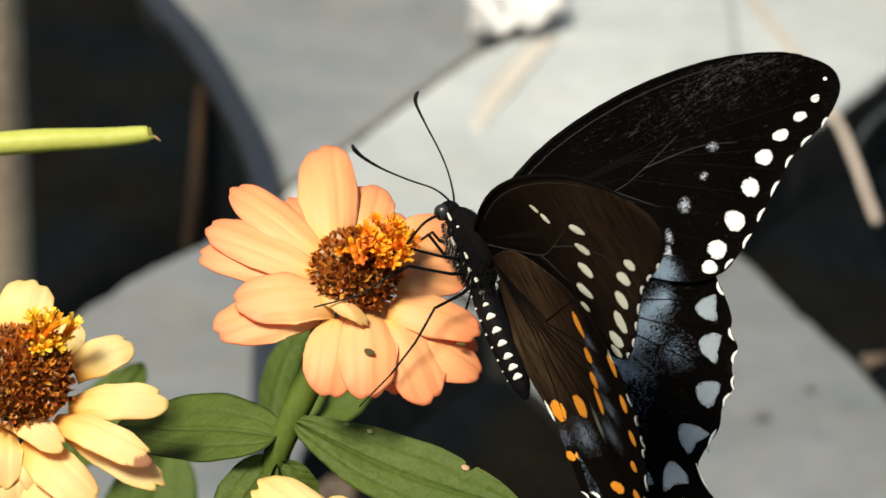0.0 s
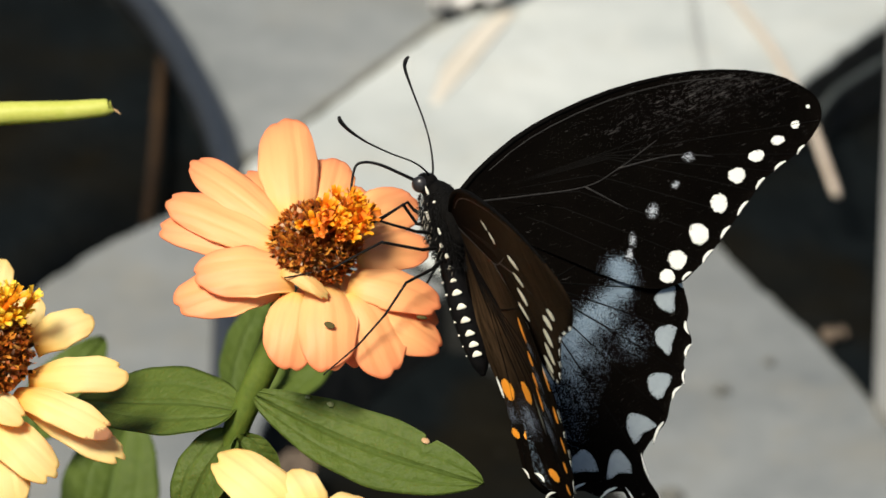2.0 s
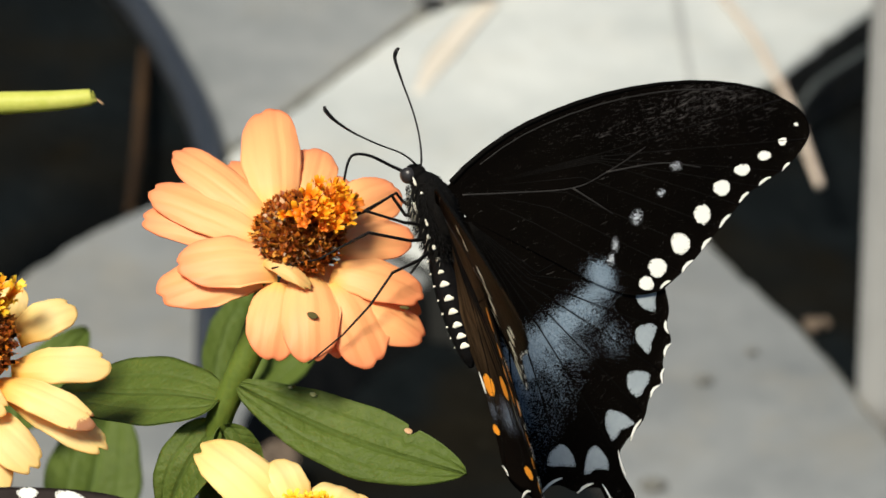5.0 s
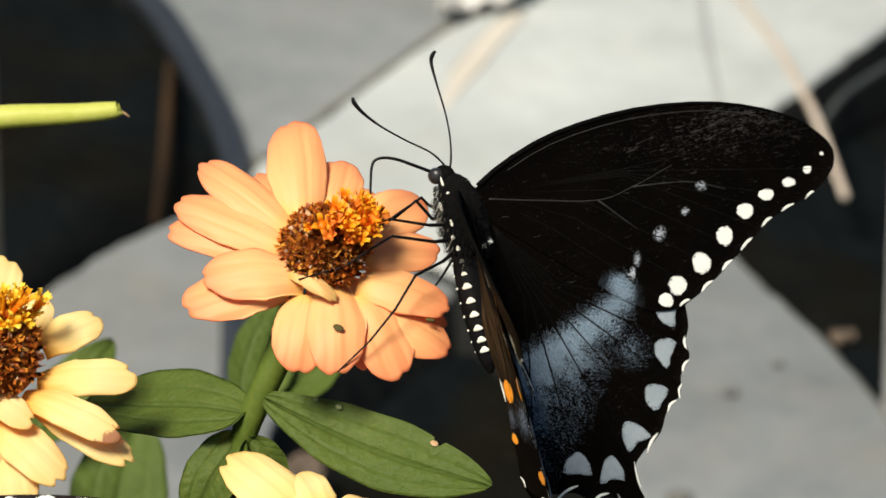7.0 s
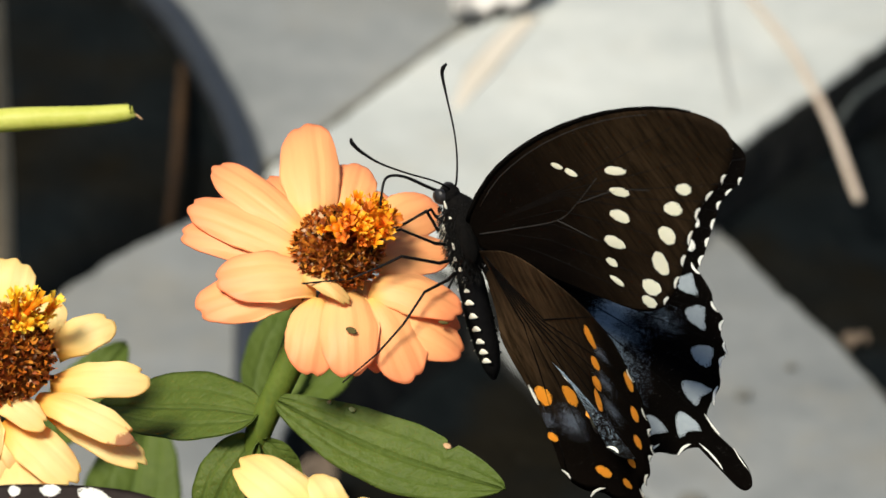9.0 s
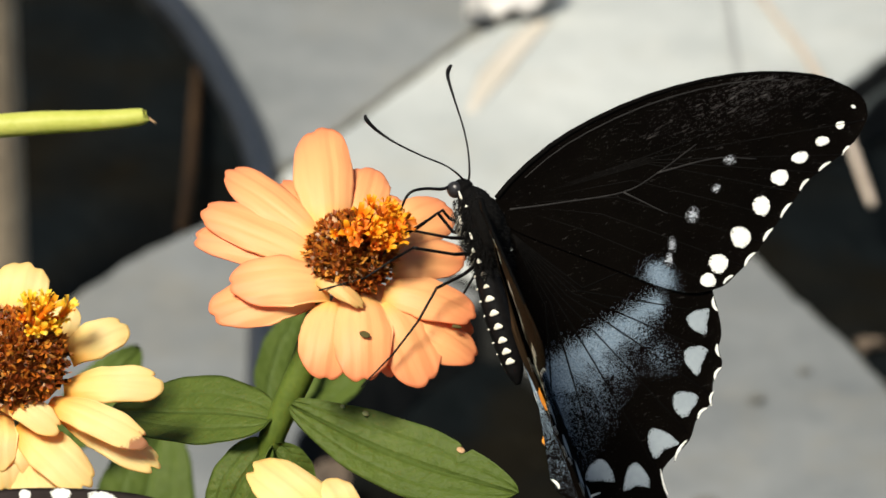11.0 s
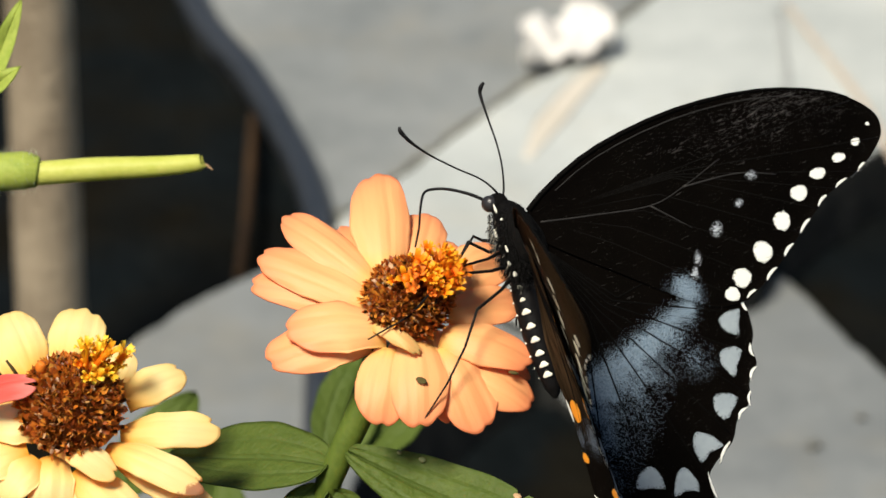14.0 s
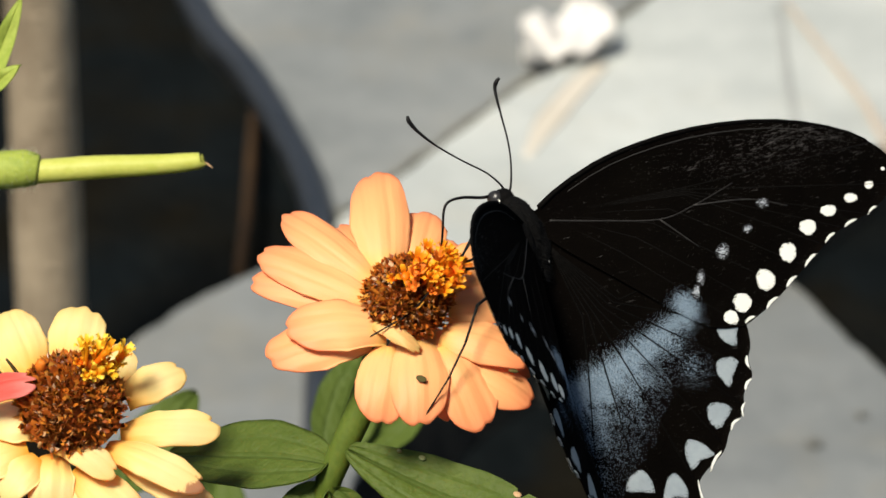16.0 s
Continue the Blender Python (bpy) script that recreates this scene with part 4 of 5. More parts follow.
def dust_hind(x, y, top):
    """Where the pale blue scales lie thick."""
    if top:
        # a band from the front edge to the inner edge, fading towards the margin
        base = -13.7 - (20.5 - x) * 0.26
        below = base - y
        if below < -2.2 or x > 21.2:
            return 0.0
        near = min(1.0, (below + 2.2) / 3.0) ** 1.3
        core = 1.3 + (21 - x) * 0.2
        fade = 0.84 if below < core else max(0.0, 0.58 - (below - core) * 0.42 / (1.0 + (21 - x) * 0.4))
        side = max(0.0, min(1.0, (21.2 - x) / 1.6))
        patch = 0.85 + 0.9 * noise.noise((x * 0.42, y * 0.42, 1.7)) if below > core * 0.7 else 1.0
        cloud = 0.4 * math.exp(-((x - 16.8) ** 2 + (y + 22.4) ** 2) / 4.5)
        return max(near * fade * side * max(0.0, min(1.15, patch)), cloud)
    # below, blue clouds between the two rows of orange spots
    clouds = ((21.6, -14.5, 1.5), (18.2, -19.5, 1.7), (15.5, -24.3, 2.1), (10.6, -28.1, 2.2), (2.2, -27.2, 2.3), (-1.5, -26.4, 1.2))
    return max(0.62 * math.exp(-((x - cx) ** 2 + (y - cy) ** 2) / (r * r)) for cx, cy, r in clouds) - 0.03


def wing(name, outline, hind, side, parent, label):
    """One wing in its own plane: x outwards, y to the head; side +1 keeps the upper face at +z."""
    rim = spline([(x, y, 0) for x, y in outline], 5)
    hub = Vector((1.2, -1.4, 0)) if not hind else Vector((1.0, -2.0, 0))
    rings = 26
    verts, faces, dust, warm, worn = [], [], [], [], []
    n = len(rim)
    for layer in (0, 1):
        for i in range(rings + 1):
            k = i / rings
            for p in rim:
                q = hub + (p - hub) * k
                z = camber(q.x, q.y, hind, side)
                up = z + (0.06 if layer == 0 else -0.06) * (1.0 if i < rings else 0.4)
                verts.append(Vector((q.x, q.y, up * side)) * MM)
                dust.append((dust_hind if hind else dust_fore)(q.x, q.y, layer == 0))
                r = math.hypot(q.x, q.y)
                worn.append(0.0 if layer else 0.1 + 0.9 * max(0.0, min(1.0, (q.x - 12) / 30.0)) * max(0.0, 1 - abs(q.y - 1.0) / 7.0))
                # Underside brown; on the forewing it puts light glowing through into the colour.
                warm.append(0.0 if layer == 0 else (max(0.0, 1 - abs(r - 13) / 15) * 0.85 if hind else max(0.0, 1 - abs(r - 44) / 26) * 0.42))
    m = (rings + 1) * n
    for layer in (0, 1):
        for i in range(rings):
            for j in range(n - 1):
                q = [layer * m + i * n + j, layer * m + i * n + j + 1, layer * m + (i + 1) * n + j + 1, layer * m + (i + 1) * n + j]
                faces.append(tuple(q if (layer == 0) == (side < 0) else q[::-1]))
    for j in range(n - 1):
        faces.append((rings * n + j, rings * n + j + 1, m + rings * n + j + 1, m + rings * n + j))
    me = bpy.data.meshes.new(name)
    me.from_pydata(verts, [], faces)
    values(me, "dust", dust)
    values(me, "warm", warm)
    values(me, "worn", worn)
    ob = part(name, me, [WING_TOP, WING_UNDER], parent, label)
    half = rings * (n - 1)
    for i, p in enumerate(me.polygons):
        p.material_index = 1 if half <= i < 2 * half else 0
    return ob


def spots(owner, hind, side, top, material, label, marks, name="spot", bend=0.0):
    """Flat patches of scales: x, y, half length, half width, turn, millimetres and degrees on the wing."""
    rng = random.Random(len(marks) * 3 + hind)
    for x, y, a, b, turn in marks:
        if name == "edge_mark":
            inward = (Vector((10, -18) if hind else (30, -8)) - Vector((x, y))).normalized() * 0.16
            x, y, a, b = x + inward.x, y + inward.y, a * 1.2, b * 0.66
        verts, faces, rim = [], [], []
        c, s = math.cos(radians(turn)), math.sin(radians(turn))
        ph = [rng.uniform(0, 6.28) for _ in range(3)]
        wob = [1 + 0.05 * math.sin(2 * math.pi * 2 * j / 28 + ph[0]) + 0.04 * math.sin(2 * math.pi * 3 * j / 28 + ph[1]) + 0.03 * math.sin(2 * math.pi * 7 * j / 28 + ph[2]) for j in range(28)]
        face = 1 if top else -1
        for k, ring in ((0, 0.0), (1, 0.6), (2, 1.0)):
            for j in range(28):
                t = 2 * math.pi * j / 28
                u, v = a * ring * wob[j] * math.cos(t), b * ring * wob[j] * math.sin(t)
                out = 1 if (x - 10) * -s + (y + 18) * c > 0 else -1
                v += out * bend * b * (u / a) ** 2 - out * bend * b * 0.35
                px, py = x + u * c - v * s, y + u * s + v * c
                z = camber(px, py, hind, side) + face * (0.115 if k < 2 else 0.085)
                verts.append(Vector((px, py, z * side)) * MM)
                rim.append(ring)
        for k in range(2):
            for j in range(28):
                i = (j + 1) % 28
                faces.append((k * 28 + j, k * 28 + i, (k + 1) * 28 + i, (k + 1) * 28 + j))
        me = bpy.data.meshes.new(name)
        me.from_pydata(verts, [], faces)
        values(me, "rim", rim)
        part(name, me, material, owner, label)


def veins(owner, outline, hind, side):
    """Thin raised veins that fan out from the root to the margin."""
    rim = spline([(x, y, 0) for x, y in outline], 5)
    if hind:
        ends, fork = ((26, -8), (27.8, -19), (26, -24.8), (22.8, -29.6), (17.5, -34), (11.5, -39.5), (2.5, -40), (-2.8, -35)), Vector((9, -11))
    else:
        ends, fork = ((57, -2.4), (58.6, -9), (53, -12.3), (48.5, -13.4), (44.3, -15), (40, -17.2), (35.6, -19.4), (31.4, -21.4), (26.5, -22.6)), Vector((24, -2.5))
    for i, e in enumerate(ends):
        e = Vector(e)
        k = i / (len(ends) - 1)
        f = fork + (Vector((8, -8)) - fork) * max(0, k - 0.5) * 1.6 if not hind else fork + (Vector((3, -10)) - fork) * k
        f = f + Vector((0, 2.0)) * (0.5 - k)
        line = []
        for a, b in ((Vector((1.5, 0.2)), f), (f, e)):
            for q in range(6):
                p = a.lerp(b, q / 6)
                line.append(Vector((p.x, p.y, camber(p.x, p.y, hind, side) * side)) * MM)
        line.append(Vector((e.x, e.y, camber(e.x, e.y, hind, side) * side)) * MM)
        part("vein", tube(line, [0.00017 if hind else 0.00005, 0.00016 if hind else 0.0001, 0.00009 if hind else 0.00008], 6, 1), VEIN if hind else VEIN_SOFT, owner, "thin raised black vein")
    if not hind:
        line = [Vector((p.x, p.y, camber(p.x, p.y, hind, side) * side)) * MM for p in rim[1:46:3]]
        for run in (((2.0, -0.8), (9.2, -2.7), (18.8, -4.9), (25.0, -4.3), (32.3, -2.7)), ((18.8, -4.9), (23.7, -10.2)), ((25.0, -4.3), (34.0, -5.6), (40.0, -8.0))):
            cell = [Vector((p.x, p.y, camber(p.x, p.y, hind, side) * side)) * MM for p in spline([(x, y, 0) for x, y in run], 6)]
            part("vein", tube(cell, [0.00016, 0.00012, 0.00009], 6, 1), VEIN_WORN, owner, "thin worn grey vein")
        inner = [Vector((p.x, p.y - 1.15, camber(p.x, p.y - 1.15, hind, side) * side)) * MM for p in rim[6:38:3]]
        part("vein", tube(inner, [0.0001, 0.00012, 0.00008], 6, 1), VEIN_WORN, owner, "thin grey vein behind the leading edge")
        part("leading_vein", tube(line, [0.0004, 0.00035, 0.00014], 8, 1), VEIN, owner, "thick black leading edge")


FORE_ROW = [(57.9, -6.6, 0.35, 0.3, 0), (54.8, -8.3, 0.75, 0.6, 0), (51, -9.4, 1.15, 0.75, -5), (46.6, -10.3, 1.35, 0.9, -8), (42.3, -11.8, 1.45, 1.2, -15),
            (37.8, -14.5, 1.4, 1.5, -20), (32.7, -17.4, 1.7, 1.55, 40), (27.8, -19.6, 1.55, 1.45, -25), (25.3, -21.2, 1.2, 1.1, -20)]
FORE_INNER = [(27.2, -11.8, 1.4, 1.1, 30), (32.3, -9.6, 0.85, 0.7, 0), (36.1, -6.7, 1.2, 0.75, -10), (22.4, -14.5, 1.3, 0.75, 60), (21.0, -16.3, 1.2, 0.65, 60)]
FORE_RIM = [(54.2, -11.85, 0.8, 0.3, 22), (49.8, -12.85, 1.1, 0.32, 14), (45.6, -14.1, 1.1, 0.35, 25), (41.2, -16.45, 1.2, 0.38, 28), (36.9, -18.7, 1.1, 0.4, 28),
            (32.6, -20.85, 1.1, 0.4, 26), (28.2, -22.3, 0.9, 0.35, 15)]
UNDER_INNER = [(26.5, 1.6, 1.1, 0.45, -40), (28.2, -0.2, 1.2, 0.55, -40), (36.6, -3.2, 2.1, 0.7, -25), (34.5, -6, 1.8, 0.8, -30), (31.2, -8.9, 1.9, 1.0, -35), (26.7, -11.6, 1.9, 1.05, -40),
               (23.2, -13.8, 1.1, 0.7, -45), (21.6, -16.4, 1.3, 0.55, -55)]
HIND_ROW = [(24.7, -19.1, 2.0, 1.6, 65), (22.3, -24.1, 2.1, 1.65, 50), (18.5, -29.8, 2.2, 1.65, 35), (13.0, -34.2, 2.35, 1.75, 18), (7.7, -38.0, 2.0, 1.8, -8), (2.9, -35.8, 2.1, 1.5, -20)]
HIND_RIM = [(27.9, -17.4, 1.0, 0.4, 88), (26.1, -23.9, 0.9, 0.35, 80), (24.9, -27.0, 1.0, 0.35, 42), (22.8, -30.2, 0.9, 0.32, 60), (20.6, -31.8, 1.0, 0.35, 30), (15.6, -36.0, 1.5, 0.35, 40),
            (11.6, -39.8, 1.7, 0.22, 88), (11.9, -46.2, 1.7, 0.16, 85), (7.9, -44.0, 2.2, 0.25, -84), (4.8, -41.0, 1.2, 0.32, 10), (0.4, -38.9, 1.4, 0.32, 18), (-3.0, -35.4, 0.8, 0.28, -70)]
UNDER_OUTER = [(26.3, -18.6, 1.9, 1.0, 65), (22.8, -24.3, 1.5, 1.0, 55), (19, -29.3, 1.4, 1.0, 45), (13.5, -33.4, 1.1, 0.9, 30), (8.2, -37.6, 1.2, 0.9, -0), (3.6, -35.8, 1.5, 1.0, -15), (-2.2, -29.2, 0.9, 0.65, -60)]
UNDER_BAND = [(21.1, -11.7, 2.0, 1.05, 75), (18.2, -16.4, 1.4, 0.95, 50), (15.4, -20, 1.6, 1.0, 45), (12.6, -23.2, 2.2, 0.85, 60), (4.7, -23.1, 1.75, 1.6, 75), (-0.3, -22.6, 1.7, 1.2, 82)]


def butterfly():
    ob = new("butterfly")
    # body: x to its right side, y to the head, z to its back
    thorax = tube([Vector(p) * MM for p in ((0, 5.2, -1.1), (0, 3.6, -0.5), (0, 0.6, -0.2), (0, -3.6, -0.9), (0, -6.2, -1.7))], [0.0014, 0.0024, 0.0031, 0.0028, 0.0016], 18, 4)
    part("thorax", thorax, FUR, ob, "furry black thorax")
    belly = [(0, -4.6, -1.6, 1.5), (0, -8, -2.0, 1.95), (0, -13, -2.4, 2.05), (0, -18, -2.6, 1.8), (0, -21.2, -2.8, 1.25), (0, -23.0, -3.0, 0.35)]
    part("abdomen", tube([Vector(p[:3]) * MM for p in belly], [p[3] * MM for p in belly], 18, 5), SHELL, ob, "black segmented abdomen")
    part("head", scaled(ball((0, 5.7, -1.3), (1.7, 1.5, 1.6)), Matrix.Scale(MM, 4)), FUR, ob, "black furry head")
    for s in (-1, 1):
        part("eye", scaled(ball((s * 1.2, 5.95, -1.95), (0.88, 1.2, 1.2), 14, 18), Matrix.Scale(MM, 4)), EYE_BLACK, ob, "shiny dark round eye")
    rng = random.Random(8)
    for name, count, low, material, label in (("fur", 2600, 0.0, FUR_TIP, "fine black hairs"), ("pale_fur", 70, 1.0, PALE_FUR, "sparse cream hairs beneath the thorax")):
        fuzz = []
        for i in range(count):
            a, y = rng.uniform(0, 6.283), rng.uniform(-7.0, 4.6)
            if low:
                a = rng.uniform(3.4, 4.7)
            r = 2.95 * max(0.3, 1 - ((y + 0.9) / 8.0) ** 2) ** 0.5
            d = Vector((math.cos(a), rng.uniform(-1.3, 0.0), math.sin(a)))
            p = Vector((math.cos(a) * r, y, math.sin(a) * r - 0.7))
            fuzz.append(tube([p * MM, (p + d * rng.uniform(0.35, 1.15 if y < 3 else 0.5)) * MM], [0.00005, 0.000015], 3, 1))
        tagged(part(name, joined(fuzz), material, ob, label), kind="stuff")
    for s in (-1, 1):
        root = joined([ball((s * 1.9, 0.9, 1.0), (1.6, 2.6, 1.3)), ball((s * 1.6, -2.8, 1.0), (1.4, 2.4, 1.3)), ball((s * 2.6, -1.0, 1.5), (1.5, 3.0, 1.1))])
        part("wing_root", scaled(root, Matrix.Scale(MM, 4)), FUR, ob, "furry black swelling at the wing root")
    # the raised plates over the wing roots
    for s in (-1, 1):
        for k in range(3):
            line = [(s * (1.3 + 0.42 * k), 3.5 - 0.5 * k, 1.1 + 0.3 * k), (s * (1.9 + 0.35 * k), 1.4 - 0.3 * k, 1.7 - 0.05 * k), (s * (1.8 + 0.3 * k), -1.6 - 0.3 * k, 1.5 - 0.2 * k)]
            part("shoulder_plate", tube([Vector(p) * MM for p in line], [0.00022, 0.00042, 0.00016], 8, 5), SHELL, ob, "glossy black shoulder plate")

    def dot(x, y, z, tall, wide, sharp):
        """A flat pale patch on the side of the body, drawn towards a corner."""
        v, f = ball((0, 0, 0), (0.14, 1.0, 1.0), 8, 12)
        out = []
        for p in v:
            q = math.atan2(p.y, p.z)
            k = 1.0 - sharp * (0.5 - 0.5 * math.cos(3 * q + 1.6))
            out.append(Vector((x + p.x, y + p.y * tall * k, z + p.z * wide * k)) * MM)
        part("dot", (out, f), DOT, ob)

    # pale dots on the head, the shoulders and down the sides
    marks = [(4.9, -1.0, 0.75, 0.22), (3.2, -0.3, 0.2, 0.26), (1.6, -1.9, 0.7, 0.26), (-1.0, -0.9, 0.6, 0.22), (-3.0, -1.4, 0.4, 0.3), (-4.7, -1.2, 0.42, 0.38), (-1.4, -2.9, 0.5, 0.22)]
    for s in (-1, 1):
        for y, z, tall, wide in marks if s < 0 else marks[:2]:
            e = (2.9 if y < 4 else 2.6) * max(0.3, 1 - ((y + 0.9) / 8.0) ** 2) ** 0.5
            dot(s * (math.sqrt(max(0.4, e * e - (z + 0.7) ** 2)) + 0.22), y, z, tall, wide, 0.2)
        for k, y in enumerate((-6.6, -8.4, -10.2, -12.3, -14.3, -16.3, -18.0, -19.5)):
            r = 2.05 - 0.55 * max(0.0, (-15 - y) / 5) ** 1.5 - (0.35 if k == 0 else 0.1 if k == 1 else 0.0)
            mid = -2.0 - 0.08 * k
            for lift, size in ((0.3, 0.86 if k > 1 else 0.55), (-1.5, 0.3)):
                dot(s * (math.sqrt(max(0.1, r * r - lift * lift)) + 0.02), y, mid + lift, size * 0.6, size, 0.3)
    # feelers, each with a thickened end
    feelers = (
        [(0.45, 6.2, -0.9), (0.95, 7.0, -0.2), (2.3, 10.2, 0.2), (3.8, 13.8, 0.0), (5.2, 18.0, -0.6), (6.1, 21.3, -0.9), (6.3, 22.4, -0.5), (6.5, 22.9, 0.1)],
        [(-0.4, 6.3, -0.9), (-1.0, 7.2, -0.4), (-3.6, 9.5, -0.8), (-6.5, 12.0, -2.5), (-9.4, 14.9, -4.3), (-11.0, 17.4, -5.6), (-11.8, 19.1, -6.1), (-11.8, 19.9, -6.1)],
    )
    for line in feelers:
        part("antenna", tube([Vector(p) * MM for p in line], [0.00018, 0.00016, 0.00013, 0.00013, 0.00015, 0.00024, 0.00033, 0.0002], 8, 6), SHELL, ob, "thin black antenna with a clubbed end")
    # limbs: the joint at the body first, the foot last
    limbs = (
        ("leg", [(-2.6, -5.2, -2.4), (-5.1, -5.8, -3.0), (-9.9, -6.5, -5.5), (-12.4, -10.2, -8.8), (-15.1, -13.4, -12.7), (-17.3, -16.3, -17.8)]),
        ("leg", [(-2.6, -3.2, -2.4), (-5.2, -2.8, -3.3), (-9.6, -0.3, -7.3), (-11.9, -1.2, -10.2), (-13.0, -2.5, -14.2), (-15.2, -2.4, -20.5)]),
        ("leg", [(-2.2, -1.0, -2.3), (-4.7, -0.4, -3.5), (-8.6, 2.1, -7.4), (-10.2, 1.8, -8.8), (-11.3, -0.1, -11.4)]),
        ("leg", [(0.2, -0.2, -3.0), (0.1, 0.3, -5.0), (-1.4, 3.4, -5.9), (-3.6, 2.0, -8.6), (-6.6, 1.1, -11.7), (-8.6, -0.4, -12.7)]),
        ("leg", [(0.3, 0.5, -2.8), (0.1, 2.3, -4.9), (-1.1, 3.6, -5.1), (-5.2, 1.7, -9.8), (-8.7, -0.8, -12.8)]),
        ("leg", [(1.2, -5.5, -3.2), (2.1, -6.6, -5.2), (1.4, -8.3, -7.0), (1.8, -9.3, -8.6)]),
        ("proboscis", [(-0.6, 6.6, -2.6), (-2.4, 8.0, -3.8), (-4.1, 9.9, -5.9), (-5.4, 10.6, -7.7), (-6.3, 9.8, -8.6), (-7.3, 6.5, -9.5), (-7.7, 3.4, -10.5), (-8.3, 0.1, -11.9)]),
    )
    held = []
    for name, line in limbs:
        root = Vector(line[0])
        pts = []
        for a, b in zip(line, line[1:]):
            a, b = Vector(a) - root, Vector(b) - root
            if name == "leg":
                pts += [a, a.lerp(b, 0.08), a.lerp(b, 0.92)]
            else:
                pts.append(a)
        pts.append(Vector(line[-1]) - root)
        girth = [0.00029, 0.00026, 0.0002, 0.00018, 0.00014, 0.00011] if name == "leg" else [0.00026, 0.00022, 0.00018, 0.00014]
        limb = part(name, tube([p * MM for p in pts], girth, 7, 2 if name == "leg" else 5), SHELL, ob, "thin jointed black leg" if name == "leg" else "long bent black feeding tube")
        limb.matrix_basis = Matrix.Translation(root * MM)
        held.append((limb, root * MM, Vector(line[-1]) * MM))
    return ob, held


def with_wings(ob):
    made = {}
    for key, outline, hind, side, label in (
        ("right_fore", FORE, 0, 1, "black forewing with a row of white spots"), ("right_hind", [(x - 1.8, y) if x < 0 and y > -12 else (x, y) for x, y in HIND], 1, 1, "black hindwing with a blue band and silver spots"),
        ("left_fore", FORE, 0, -1, "black-brown forewing with cream spots beneath"), ("left_hind", HIND, 1, -1, "brown hindwing with orange spots beneath and a tail")):
        w = wing("hindwing" if hind else "forewing", outline, hind, side, ob, label)
        made[key] = w
        veins(w, outline, hind, side)
        if hind:
            spots(w, 1, side, True, GREY_SPOT, "silver-grey spot", HIND_ROW[:3], "spot", 0.7)
            spots(w, 1, side, True, GREY_SPOT, "silver-grey crescent spot", HIND_ROW[3:], "spot", 0.9)
            spots(w, 1, side, True, WHITE_SPOT, "white edge mark", HIND_RIM, "edge_mark", 1.6)
            spots(w, 1, side, False, ORANGE_SPOT, "orange spot", UNDER_OUTER + UNDER_BAND)
            spots(w, 1, side, False, WHITE_SPOT, "white edge mark", HIND_RIM, "edge_mark", 1.6)
            spots(w, 1, side, False, WHITE_SPOT, "thin white border", [(-1.78, -22.2, 1.6, 0.26, 88)], "border")
            spots(w, 1, side, False, OLIVE_SPOT, "olive-grey streak", [(7.6, -26.2, 3.4, 1.0, 70)])
        else:
            spots(w, 0, side, True, WHITE_SPOT, "white spot", FORE_ROW)
            spots(w, 0, side, True, SPARSE_SPOT, "faint blue-grey fleck", FORE_INNER)
            spots(w, 0, side, True, WHITE_SPOT, "white edge mark", FORE_RIM, "edge_mark", 1.0)
            spots(w, 0, side, False, CREAM_SPOT, "cream spot", [(x - 0.5, y, a * 1.15, b * 0.95, r) for x, y, a, b, r in FORE_ROW[3:]] + UNDER_INNER)
            spots(w, 0, side, False, WHITE_SPOT, "white edge mark", FORE_RIM, "edge_mark", 1.0)
    return made


flyer, HELD = butterfly()
tagged(flyer, "black swallowtail butterfly feeding on the orange zinnia", "butterfly", "butterflies")
WINGS = with_wings(flyer)


